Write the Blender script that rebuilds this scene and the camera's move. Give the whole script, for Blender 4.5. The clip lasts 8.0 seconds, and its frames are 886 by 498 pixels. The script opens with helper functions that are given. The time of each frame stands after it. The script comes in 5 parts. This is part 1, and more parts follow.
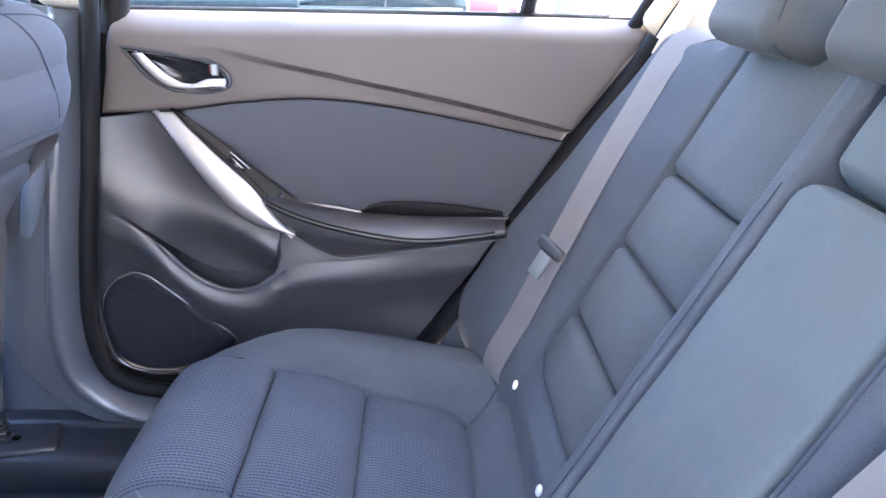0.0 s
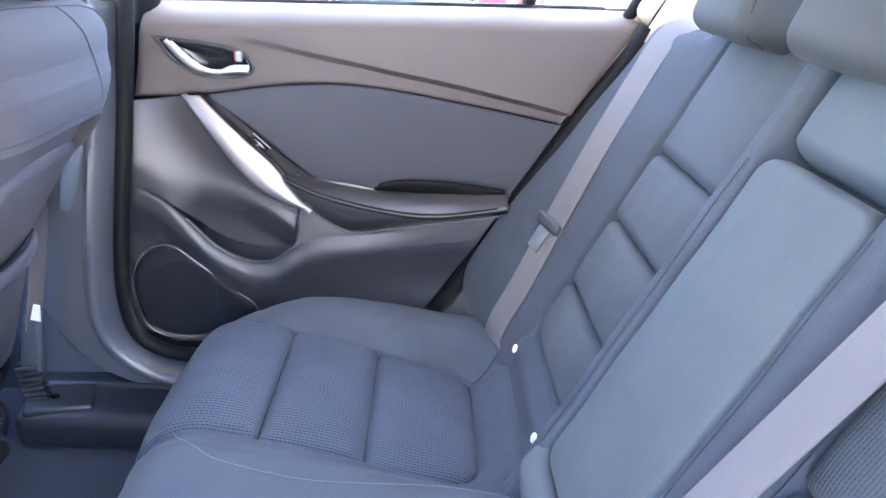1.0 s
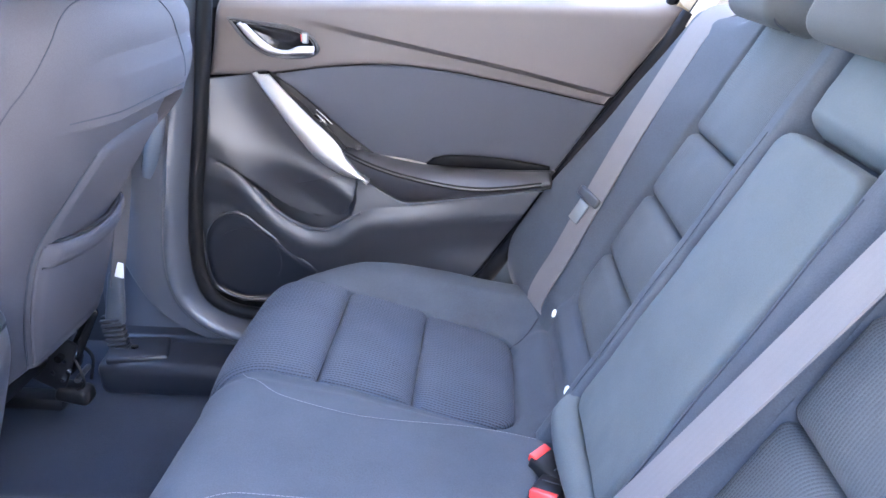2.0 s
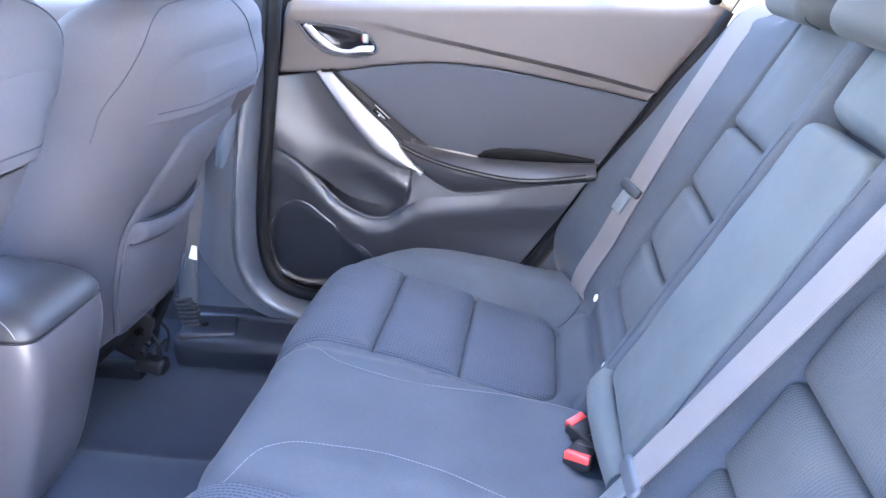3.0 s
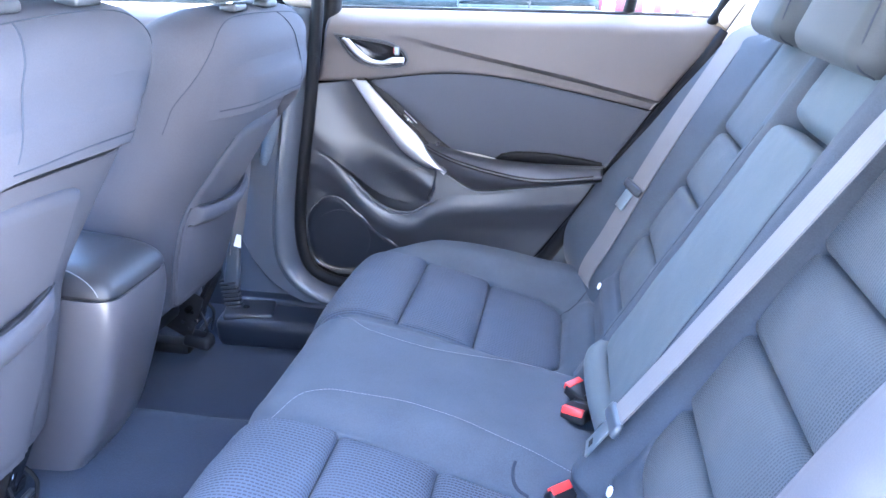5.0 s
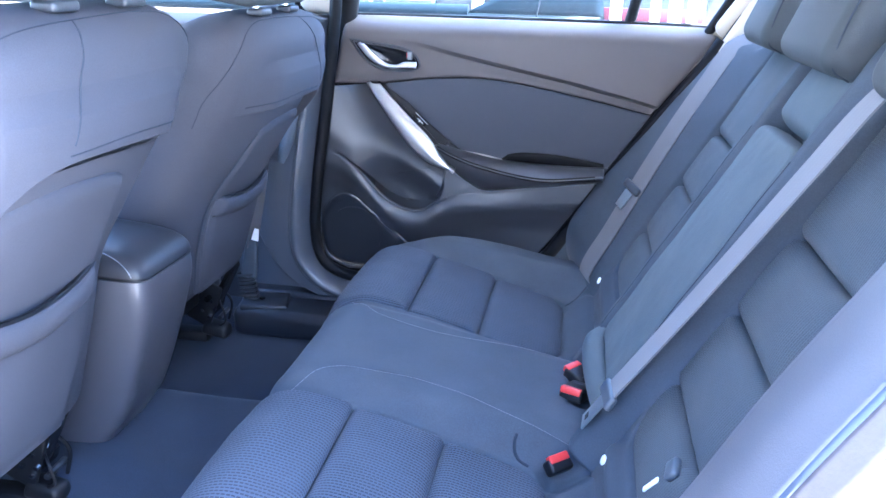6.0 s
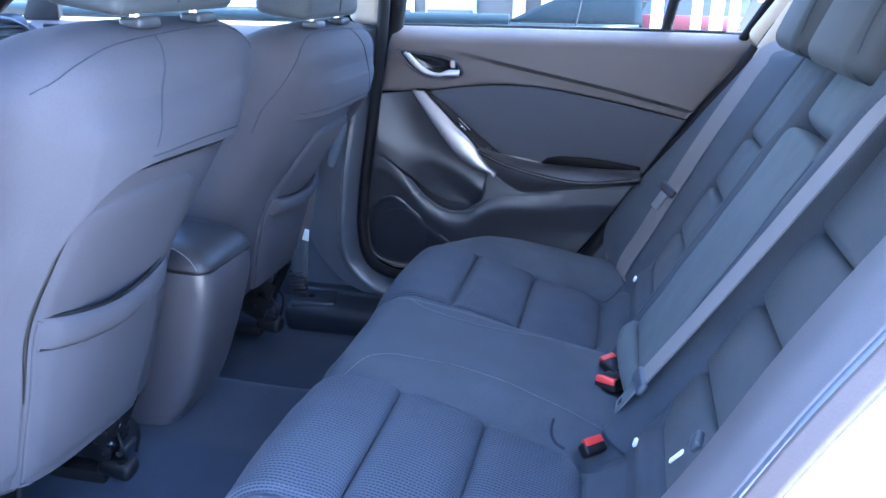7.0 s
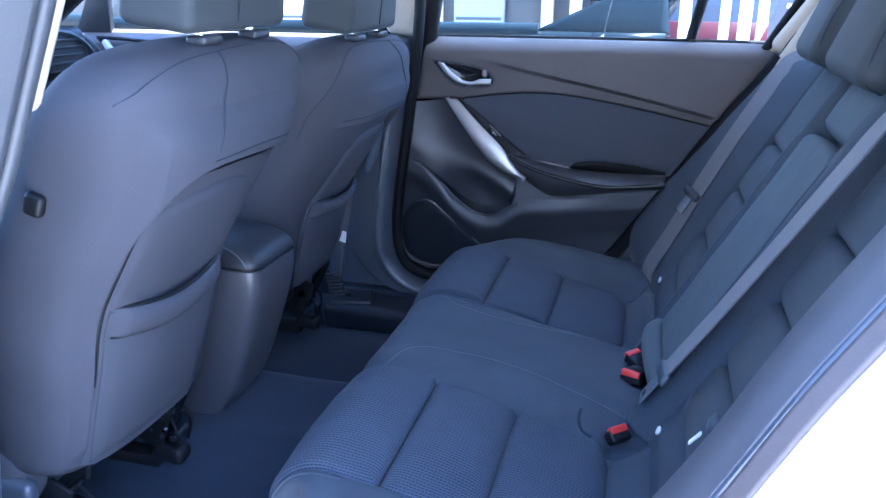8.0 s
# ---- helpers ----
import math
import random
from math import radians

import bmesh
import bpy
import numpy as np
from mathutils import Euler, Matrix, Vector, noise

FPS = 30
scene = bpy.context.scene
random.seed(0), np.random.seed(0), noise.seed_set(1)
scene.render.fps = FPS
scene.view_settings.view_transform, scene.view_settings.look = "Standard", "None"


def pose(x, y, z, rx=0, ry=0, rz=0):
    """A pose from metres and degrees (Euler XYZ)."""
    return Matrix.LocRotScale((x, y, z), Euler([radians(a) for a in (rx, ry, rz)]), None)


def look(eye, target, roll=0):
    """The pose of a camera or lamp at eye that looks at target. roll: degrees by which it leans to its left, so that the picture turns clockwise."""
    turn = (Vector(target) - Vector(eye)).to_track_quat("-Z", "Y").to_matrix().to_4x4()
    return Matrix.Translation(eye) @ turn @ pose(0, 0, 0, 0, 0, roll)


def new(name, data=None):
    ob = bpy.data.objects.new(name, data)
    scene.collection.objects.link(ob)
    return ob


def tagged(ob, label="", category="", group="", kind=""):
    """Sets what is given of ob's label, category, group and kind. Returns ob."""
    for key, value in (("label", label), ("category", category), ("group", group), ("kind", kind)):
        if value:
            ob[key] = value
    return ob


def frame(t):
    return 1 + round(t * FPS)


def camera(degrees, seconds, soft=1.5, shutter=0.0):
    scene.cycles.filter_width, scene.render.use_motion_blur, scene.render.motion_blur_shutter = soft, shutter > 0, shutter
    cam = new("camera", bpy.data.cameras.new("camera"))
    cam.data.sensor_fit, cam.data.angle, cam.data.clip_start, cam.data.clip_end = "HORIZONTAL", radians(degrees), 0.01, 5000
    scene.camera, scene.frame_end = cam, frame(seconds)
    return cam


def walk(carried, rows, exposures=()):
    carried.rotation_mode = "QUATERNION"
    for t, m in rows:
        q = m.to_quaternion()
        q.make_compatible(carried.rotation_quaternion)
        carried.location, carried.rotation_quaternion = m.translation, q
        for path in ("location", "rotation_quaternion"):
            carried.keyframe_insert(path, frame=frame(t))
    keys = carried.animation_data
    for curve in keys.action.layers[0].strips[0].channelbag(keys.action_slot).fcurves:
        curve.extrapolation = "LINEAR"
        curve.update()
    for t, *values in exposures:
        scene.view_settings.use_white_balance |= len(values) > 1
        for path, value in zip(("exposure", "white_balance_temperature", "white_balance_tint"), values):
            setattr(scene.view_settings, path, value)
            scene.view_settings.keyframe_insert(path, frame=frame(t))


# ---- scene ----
cam = camera(58.5, 8.0)
PATH = [
    (0, (0.019, 0.027, 1.121), (0.081, 1.909, 0.447), 1.2),
    (0.5, (0.02, -0.027, 1.13), (0.06, 1.855, 0.455), 1.1),
    (1, (0.021, -0.085, 1.134), (0.061, 1.788, 0.432), 1.3),
    (2.5, (0.045, -0.252, 1.143), (-0.138, 1.599, 0.408), 0.7),
    (3, (0.055, -0.302, 1.146), (-0.178, 1.546, 0.417), 0.4),
    (3.5, (0.064, -0.349, 1.15), (-0.185, 1.497, 0.421), 0.5),
    (4, (0.074, -0.399, 1.154), (-0.224, 1.439, 0.425), 0.2),
    (4.5, (0.084, -0.443, 1.158), (-0.214, 1.403, 0.448), 0.7),
    (6, (0.104, -0.59, 1.154), (-0.21, 1.27, 0.488), 1.5),
    (6.5, (0.11, -0.638, 1.158), (-0.3, 1.208, 0.506), 0.6),
    (7, (0.117, -0.68, 1.163), (-0.298, 1.166, 0.514), 0.7),
    (7.5, (0.121, -0.725, 1.168), (-0.317, 1.113, 0.512), 0.6),
    (8, (0.123, -0.77, 1.182), (-0.358, 1.064, 0.545), 0.3),
]
walk(cam, [(t, look(eye, target, roll)) for t, eye, target, roll in PATH],
     exposures=[(0, 6.11, 6080, 17), (1, 6.20, 6020, 17), (2.5, 6.41, 5880, 17), (3.5, 6.58, 5740, 16), (4.5, 6.57, 5530, 15), (6, 5.73, 5010, 13), (7, 5.16, 4820, 13), (8, 4.54, 4680, 13)])

# ---------------------------------------------------------------- world, sun
YC = 0.66                      # the car's middle line; x runs rearwards, y across
world = bpy.data.worlds.new("sky")
scene.world = world
world.use_nodes = True
nt = world.node_tree
sky = nt.nodes.new("ShaderNodeTexSky")
sky.sky_type = "NISHITA"
sky.sun_disc = False
sky.sun_elevation = radians(62)
sky.sun_rotation = radians(87)
bg = nt.nodes["Background"]
nt.links.new(sky.outputs[0], bg.inputs[0])
bg.inputs[1].default_value = 0.10
sun = new("sun", bpy.data.lights.new("sun", "SUN"))
sun.data.energy, sun.data.angle, sun.data.color = 4.2, radians(0.5), (1.0, 0.95, 0.88)
sun.matrix_world = look((5.2, 0.3, 10), (0, 0, 0))


# ---------------------------------------------------------------- materials
def mat(name, color, rough=0.6, metal=0.0, vary=0.15, scale=(18, 260), bump=0.1, spec=0.5, sheen=0.0, coat=0.0):
    """A material whose colour, gloss and relief vary at two scales."""
    m = bpy.data.materials.new(name)
    m.use_nodes = True
    t = m.node_tree
    b = t.nodes["Principled BSDF"]
    co = t.nodes.new("ShaderNodeTexCoord")
    big = t.nodes.new("ShaderNodeTexNoise")
    big.inputs["Scale"].default_value, big.inputs["Detail"].default_value = scale[0], 4
    fine = t.nodes.new("ShaderNodeTexNoise")
    fine.inputs["Scale"].default_value, fine.inputs["Detail"].default_value = scale[1], 3
    for n in (big, fine):
        t.links.new(co.outputs["Object"], n.inputs["Vector"])
    add = t.nodes.new("ShaderNodeMath")
    add.operation = "ADD"
    t.links.new(big.outputs[0], add.inputs[0])
    t.links.new(fine.outputs[0], add.inputs[1])
    ramp = t.nodes.new("ShaderNodeMapRange")
    ramp.inputs[1].default_value, ramp.inputs[2].default_value = 0.6, 1.4
    ramp.inputs[3].default_value, ramp.inputs[4].default_value = 1 - vary, 1 + vary
    t.links.new(add.outputs[0], ramp.inputs[0])
    mul = t.nodes.new("ShaderNodeVectorMath")
    mul.operation = "SCALE"
    mul.inputs[0].default_value = color
    t.links.new(ramp.outputs[0], mul.inputs["Scale"])
    t.links.new(mul.outputs[0], b.inputs["Base Color"])
    r = t.nodes.new("ShaderNodeMapRange")
    r.inputs[3].default_value, r.inputs[4].default_value = max(rough - 0.08, 0.02), min(rough + 0.08, 1)
    t.links.new(big.outputs[0], r.inputs[0])
    t.links.new(r.outputs[0], b.inputs["Roughness"])
    bp = t.nodes.new("ShaderNodeBump")
    bp.inputs["Strength"].default_value, bp.inputs["Distance"].default_value = bump, 0.001
    t.links.new(fine.outputs[0], bp.inputs["Height"])
    t.links.new(bp.outputs[0], b.inputs["Normal"])
    b.inputs["Metallic"].default_value = metal
    b.inputs["Specular IOR Level"].default_value = spec
    b.inputs["Sheen Weight"].default_value = sheen
    b.inputs["Sheen Roughness"].default_value = 0.4
    b.inputs["Coat Weight"].default_value = coat
    return m


def node(t, op, a, b=None):
    n = t.nodes.new("ShaderNodeMath")
    n.operation = op
    for k, v in enumerate((a, b)):
        if v is None:
            continue
        if isinstance(v, (int, float)):
            n.inputs[k].default_value = v
        else:
            t.links.new(v, n.inputs[k])
    return n.outputs[0]


def punched(name, color, row=0.0062, dash=0.0060, dark=0.48, relief=0.6, middle=0.5):
    """Knitted seat cloth: rows of short punched dashes along U, one row every few millimetres of V."""
    m = mat(name, color, 0.85, vary=0.12, scale=(14, 500), bump=0.25, sheen=0.03, spec=0.25)
    t = m.node_tree
    b = t.nodes["Principled BSDF"]
    uv = t.nodes.new("ShaderNodeUVMap")
    sp = t.nodes.new("ShaderNodeSeparateXYZ")
    t.links.new(uv.outputs[0], sp.inputs[0])
    sway = t.nodes.new("ShaderNodeTexNoise")
    sway.inputs["Scale"].default_value, sway.inputs["Detail"].default_value = 16.0, 2.0
    t.links.new(uv.outputs[0], sway.inputs["Vector"])
    v = node(t, "DIVIDE", node(t, "ADD", sp.outputs[1], node(t, "MULTIPLY", sway.outputs[0], 0.004)), row)
    fv = node(t, "FRACT", v)
    odd = node(t, "MULTIPLY", node(t, "MODULO", node(t, "FLOOR", v), 2.0), 0.25)
    fu = node(t, "FRACT", node(t, "ADD", node(t, "DIVIDE", sp.outputs[0], dash), odd))
    inrow = node(t, "LESS_THAN", node(t, "ABSOLUTE", node(t, "SUBTRACT", fv, 0.5)), 0.19)
    hole = node(t, "MULTIPLY", inrow, node(t, "LESS_THAN", fu, 0.76))
    wear = t.nodes.new("ShaderNodeTexNoise")
    wear.inputs["Scale"].default_value, wear.inputs["Detail"].default_value = 7.0, 2.0
    t.links.new(uv.outputs[0], wear.inputs["Vector"])
    fade = t.nodes.new("ShaderNodeMapRange")
    fade.inputs[1].default_value, fade.inputs[2].default_value, fade.inputs[3].default_value = 0.38, 0.62, 0.75
    t.links.new(wear.outputs[0], fade.inputs[0])
    # the rows show most towards a panel's sides
    off = node(t, "ABSOLUTE", node(t, "SUBTRACT", node(t, "ABSOLUTE", node(t, "SUBTRACT", sp.outputs[1], YC)), 0.356))
    side = t.nodes.new("ShaderNodeMapRange")
    side.inputs[1].default_value, side.inputs[2].default_value, side.inputs[3].default_value = 0.05, 0.150, middle
    t.links.new(off, side.inputs[0])
    hole = node(t, "MULTIPLY", hole, node(t, "MULTIPLY", fade.outputs[0], side.outputs[0]))
    keep = node(t, "SUBTRACT", 1.0, node(t, "MULTIPLY", hole, dark))
    old = b.inputs["Base Color"].links[0].from_socket
    mul = t.nodes.new("ShaderNodeVectorMath")
    mul.operation = "SCALE"
    t.links.new(old, mul.inputs[0])
    t.links.new(keep, mul.inputs["Scale"])
    t.links.new(mul.outputs[0], b.inputs["Base Color"])
    rib = node(t, "ABSOLUTE", node(t, "SUBTRACT", fv, 0.5))
    b2 = t.nodes.new("ShaderNodeBump")
    b2.inputs["Strength"].default_value, b2.inputs["Distance"].default_value = relief, 0.0016
    t.links.new(node(t, "SUBTRACT", rib, node(t, "MULTIPLY", hole, 0.3)), b2.inputs["Height"])
    t.links.new(b.inputs["Normal"].links[0].from_socket, b2.inputs["Normal"])
    t.links.new(b2.outputs[0], b.inputs["Normal"])
    return m


def webbing(name, color):
    """Woven belt: fine lengthwise ribs over V, with two wider lines."""
    m = mat(name, color, 0.7, vary=0.1, scale=(30, 700), bump=0.15, sheen=0.2)
    t = m.node_tree
    b = t.nodes["Principled BSDF"]
    uv = t.nodes.new("ShaderNodeUVMap")
    sp = t.nodes.new("ShaderNodeSeparateXYZ")
    t.links.new(uv.outputs[0], sp.inputs[0])
    w = node(t, "SINE", node(t, "MULTIPLY", sp.outputs[1], 2 * math.pi / 0.0095))
    k = node(t, "ADD", node(t, "MULTIPLY", w, 0.006), 0.994)
    old = b.inputs["Base Color"].links[0].from_socket
    mul = t.nodes.new("ShaderNodeVectorMath")
    mul.operation = "SCALE"
    t.links.new(old, mul.inputs[0])
    t.links.new(k, mul.inputs["Scale"])
    t.links.new(mul.outputs[0], b.inputs["Base Color"])
    b2 = t.nodes.new("ShaderNodeBump")
    b2.inputs["Strength"].default_value, b2.inputs["Distance"].default_value = 0.03, 0.0006
    t.links.new(w, b2.inputs["Height"])
    t.links.new(b2.outputs[0], b.inputs["Normal"])
    return m


def clear(name, tint=(0.9, 0.95, 0.95), mirror=0.05):
    m = bpy.data.materials.new(name)
    m.use_nodes = True
    t = m.node_tree
    b = t.nodes["Principled BSDF"]
    b.inputs["Base Color"].default_value = (*tint, 1)
    b.inputs["Roughness"].default_value = 0.02
    b.inputs["Transmission Weight"].default_value = 1.0
    b.inputs["IOR"].default_value = 1.05 + mirror
    return m


# black cloth; the blue of the sky's light is put into its colour
CLOTH = mat("dark_seat_cloth", (0.049, 0.058, 0.071), 0.85, vary=0.24, scale=(11, 520), bump=0.35, sheen=0.03, spec=0.25)
SEAM = mat("seam_shadow_cloth", (0.026, 0.032, 0.042), 0.9, vary=0.1, bump=0.1, spec=0.2)
# the same seat cloth, darkened for the dimmer light on the front seats
CLOTH_FRONT = mat("shaded_front_cloth", (0.049, 0.049, 0.058), 0.8, vary=0.14, scale=(7, 600), bump=0.25, spec=0.22)
CONSOLE = mat("console_plastic", (0.054, 0.052, 0.058), 0.34, vary=0.06, scale=(7, 800), bump=0.10, spec=1.0)
CLOTH_SOFT = mat("soft_seat_cloth", (0.072, 0.086, 0.093), 0.8, vary=0.17, scale=(8, 600), bump=0.25, sheen=0.03, spec=0.25)
# seat cloth darkened for the shade under the roof
CLOTH_HEAD = mat("shaded_headrest_cloth", (0.037, 0.041, 0.043), 0.75, vary=0.14, scale=(9, 600), bump=0.25, sheen=0.03, spec=0.3)
# one punched cloth: bluer for skylight on cushions, greyer for the backrest's light
PUNCHED = punched("skylit_punched_cloth", (0.057, 0.068, 0.090), dark=0.78, relief=0.60, middle=0.82)
PUNCHED_BACK = punched("punched_backrest_cloth", (0.066, 0.074, 0.080), row=0.0048, dash=0.0046, dark=0.70, relief=0.4, middle=0.35)
DOORSOFT = mat("soft_touch_door_trim", (0.083, 0.073, 0.071), 0.55, vary=0.06, scale=(6, 700), bump=0.15, spec=0.3)
DOORHARD = mat("moulded_door_plastic", (0.028, 0.030, 0.037), 0.45, vary=0.06, scale=(7, 800), bump=0.08, spec=0.70)
RIM = mat("polished_rim_plastic", (0.075, 0.077, 0.084), 0.24, vary=0.05, scale=(9, 600), bump=0.03, spec=1.0)
INSERT = mat("door_cloth", (0.046, 0.051, 0.065), 0.85, vary=0.10, scale=(12, 600), bump=0.3, sheen=0.2)
LEATHER = mat("grained_leather", (0.034, 0.034, 0.039), 0.38, vary=0.10, scale=(12, 420), bump=0.12, spec=0.8)
LID = mat("lid_leather", (0.020, 0.020, 0.023), 0.52, vary=0.14, scale=(12, 420), bump=0.22, spec=0.48)
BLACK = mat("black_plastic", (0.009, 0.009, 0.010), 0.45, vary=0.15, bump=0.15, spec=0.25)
GLOSS = mat("gloss_black", (0.008, 0.008, 0.009), 0.15, vary=0.1, bump=0.02)
RUBBER = mat("black_rubber", (0.005, 0.005, 0.006), 0.6, vary=0.2, bump=0.2, spec=0.15)
SILVER = mat("satin_silver", (0.44, 0.43, 0.43), 0.40, metal=0.85, vary=0.05, scale=(5, 300), bump=0.04)
GRILLE = mat("dark_grille", (0.009, 0.011, 0.016), 0.6, vary=0.2, scale=(20, 900), bump=0.4, spec=0.2)
CHROME = mat("chrome", (0.75, 0.75, 0.76), 0.12, metal=1.0, vary=0.03, bump=0.0)
STEEL = mat("dark_steel", (0.05, 0.05, 0.055), 0.4, metal=0.6, vary=0.3, bump=0.2)
CARPET = mat("carpet", (0.0130, 0.0190, 0.0330), 0.97, vary=0.3, scale=(16, 420), bump=0.9, sheen=0.05)
BELT = webbing("belt_webbing", (0.110, 0.104, 0.106))
BELTEND = mat("grey_buckle_plastic", (0.058, 0.067, 0.078), 0.42, vary=0.08, bump=0.1)
BELTDARK = mat("dark_grey_plastic", (0.035, 0.037, 0.042), 0.4, vary=0.1, bump=0.1)
RED = mat("red_button", (0.55, 0.035, 0.03), 0.4, vary=0.1, bump=0.05)
PILLAR = mat("grey_pillar_trim", (0.058, 0.065, 0.080), 0.34, vary=0.08, scale=(8, 800), bump=0.12, spec=0.6)
BEIGE = mat("beige_headliner", (0.46, 0.40, 0.32), 0.9, vary=0.06, scale=(10, 500), bump=0.3)
WHITEPLASTIC = mat("white_marker", (0.80, 0.80, 0.80), 0.5, vary=0.05, bump=0.05)
PAINT = mat("white_car_paint", (0.80, 0.80, 0.80), 0.25, vary=0.02, scale=(3, 60), bump=0.01, coat=0.6)
BROWNEDGE = mat("beige_brown_edge", (0.10, 0.080, 0.072), 0.5, vary=0.1, scale=(12, 300), bump=0.15)
SILLGREY = mat("sill_plastic", (0.012, 0.014, 0.020), 0.45, vary=0.1, scale=(9, 600), bump=0.15)
GUIDE = mat("glossy_grey_plastic", (0.10, 0.12, 0.15), 0.22, vary=0.05, scale=(9, 600), bump=0.03, spec=0.9)
JAMB = mat("jamb_plastic", (0.092, 0.088, 0.092), 0.5, vary=0.08, scale=(9, 600), bump=0.15, spec=0.3)
PLATE = mat("latch_steel", (0.22, 0.24, 0.25), 0.42, metal=0.6, vary=0.06, bump=0.03)
STITCH = mat("grey_thread", (0.16, 0.165, 0.18), 0.8, vary=0.2, scale=(50, 600), bump=0.2)
DARKPAINT = mat("dark_blue_paint", (0.008, 0.012, 0.014), 0.25, vary=0.12, scale=(2, 14), bump=0.0, spec=0.10)
REDPAINT = mat("red_paint", (0.040, 0.0055, 0.0070), 0.45, vary=0.06, scale=(2, 60), bump=0.02, spec=0.2)
TAN = mat("tan_frame_trim", (0.28, 0.215, 0.14), 0.6, vary=0.08, scale=(10, 500), bump=0.2)
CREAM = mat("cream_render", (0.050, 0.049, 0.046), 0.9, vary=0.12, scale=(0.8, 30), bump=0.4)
PLASTER = mat("pale_plaster", (0.62, 0.59, 0.54), 0.9, vary=0.1, scale=(0.8, 30), bump=0.3)
PALEBLUE = mat("pale_blue_metal", (0.19, 0.22, 0.23), 0.4, vary=0.12, scale=(1, 40), bump=0.1)
GLASS = clear("window_glass", tint=(0.45, 0.51, 0.54))
TINTED = clear("tinted_window_glass", tint=(0.30, 0.33, 0.35))
CONCRETE = mat("concrete", (0.33, 0.307, 0.275), 0.9, vary=0.3, scale=(1.5, 120), bump=0.6)


# ---------------------------------------------------------------- builders
def sstep(a, b, x):
    t = min(max((x - a) / (b - a), 0.0), 1.0)
    return t * t * (3 - 2 * t)


def lerp(a, b, t):
    return a + (b - a) * t


def curve(pts, x):
    """Smooth value through a few (x, value) pairs."""
    if x <= pts[0][0]:
        return pts[0][1]
    for i in range(len(pts) - 1):
        x0, v0 = pts[i]
        x1, v1 = pts[i + 1]
        if x <= x1:
            h = x1 - x0
            m0 = (v1 - pts[i - 1][1]) / (x1 - pts[i - 1][0]) if i else (v1 - v0) / h
            m1 = (pts[i + 2][1] - v0) / (pts[i + 2][0] - x0) if i + 2 < len(pts) else (v1 - v0) / h
            t = (x - x0) / h
            return ((2 * t ** 3 - 3 * t * t + 1) * v0 + (t ** 3 - 2 * t * t + t) * h * m0
                    + (3 * t * t - 2 * t ** 3) * v1 + (t ** 3 - t * t) * h * m1)
    return pts[-1][1]


def along(pts, n):
    """n + 1 points spread evenly in length on a smooth line through a few points."""
    pts = [Vector(p) for p in pts]
    d = [0.0]
    for a, b in zip(pts, pts[1:]):
        d.append(d[-1] + (b - a).length)
    axes = [[(d[i], p[k]) for i, p in enumerate(pts)] for k in range(len(pts[0]))]
    return [Vector([curve(ax, d[-1] * i / n) for ax in axes]) for i in range(n + 1)]


def thing(name, label, category, at=(0, 0, 0), group="", kind=""):
    ob = new(name)
    ob.location = at
    ob.empty_display_size = 0.05
    return tagged(ob, label, category, group, kind)


def mesh_of(name, verts, faces, material, uvs=None, sharp=40):
    me = bpy.data.meshes.new(name)
    me.from_pydata([tuple(v) for v in verts], [], faces)
    if uvs:
        lay = me.uv_layers.new(name="UVMap")
        for lp in me.loops:
            lay.data[lp.index].uv = uvs[lp.vertex_index]
    me.materials.append(material)
    me.polygons.foreach_set("use_smooth", [True] * len(me.polygons))
    me.set_sharp_from_angle(angle=radians(sharp))
    me.update()
    return me


def world_place(ob):
    """Parts carry world places in their meshes, so only a thing itself is set off."""
    return Vector((0, 0, 0)) if ob.parent else ob.location.copy()


def part(name, bm, material, parent=None, label="", thick=0.0, sharp=40):
    """Links a bmesh or mesh, given in world places, as one object under a thing or a part."""
    if isinstance(bm, bmesh.types.BMesh):
        bmesh.ops.recalc_face_normals(bm, faces=bm.faces)
        me = bpy.data.meshes.new(name)
        bm.to_mesh(me)
        bm.free()
        me.materials.append(material)
        me.polygons.foreach_set("use_smooth", [True] * len(me.polygons))
        me.set_sharp_from_angle(angle=radians(sharp))
    else:
        me = bm
    ob = new(name, me)
    if parent:
        ob.parent = parent
        ob.matrix_parent_inverse = Matrix.Translation(-world_place(parent))
    if thick:
        md = ob.modifiers.new("thickness", "SOLIDIFY")
        md.thickness, md.offset = thick, -1
    return tagged(ob, label)


def sheet(name, f, nu, nv, material, uv=None, flip=False, sharp=60):
    """A smooth sheet: f(u, v) for u, v from 0 to 1."""
    verts, uvs, faces = [], [], []
    for j in range(nv + 1):
        for i in range(nu + 1):
            u, v = i / nu, j / nv
            verts.append(f(u, v))
            uvs.append(uv(u, v) if uv else (u, v))
    w = nu + 1
    for j in range(nv):
        for i in range(nu):
            q = (j * w + i, j * w + i + 1, (j + 1) * w + i + 1, (j + 1) * w + i)
            faces.append(q[::-1] if flip else q)
    return mesh_of(name, verts, faces, material, uvs, sharp)


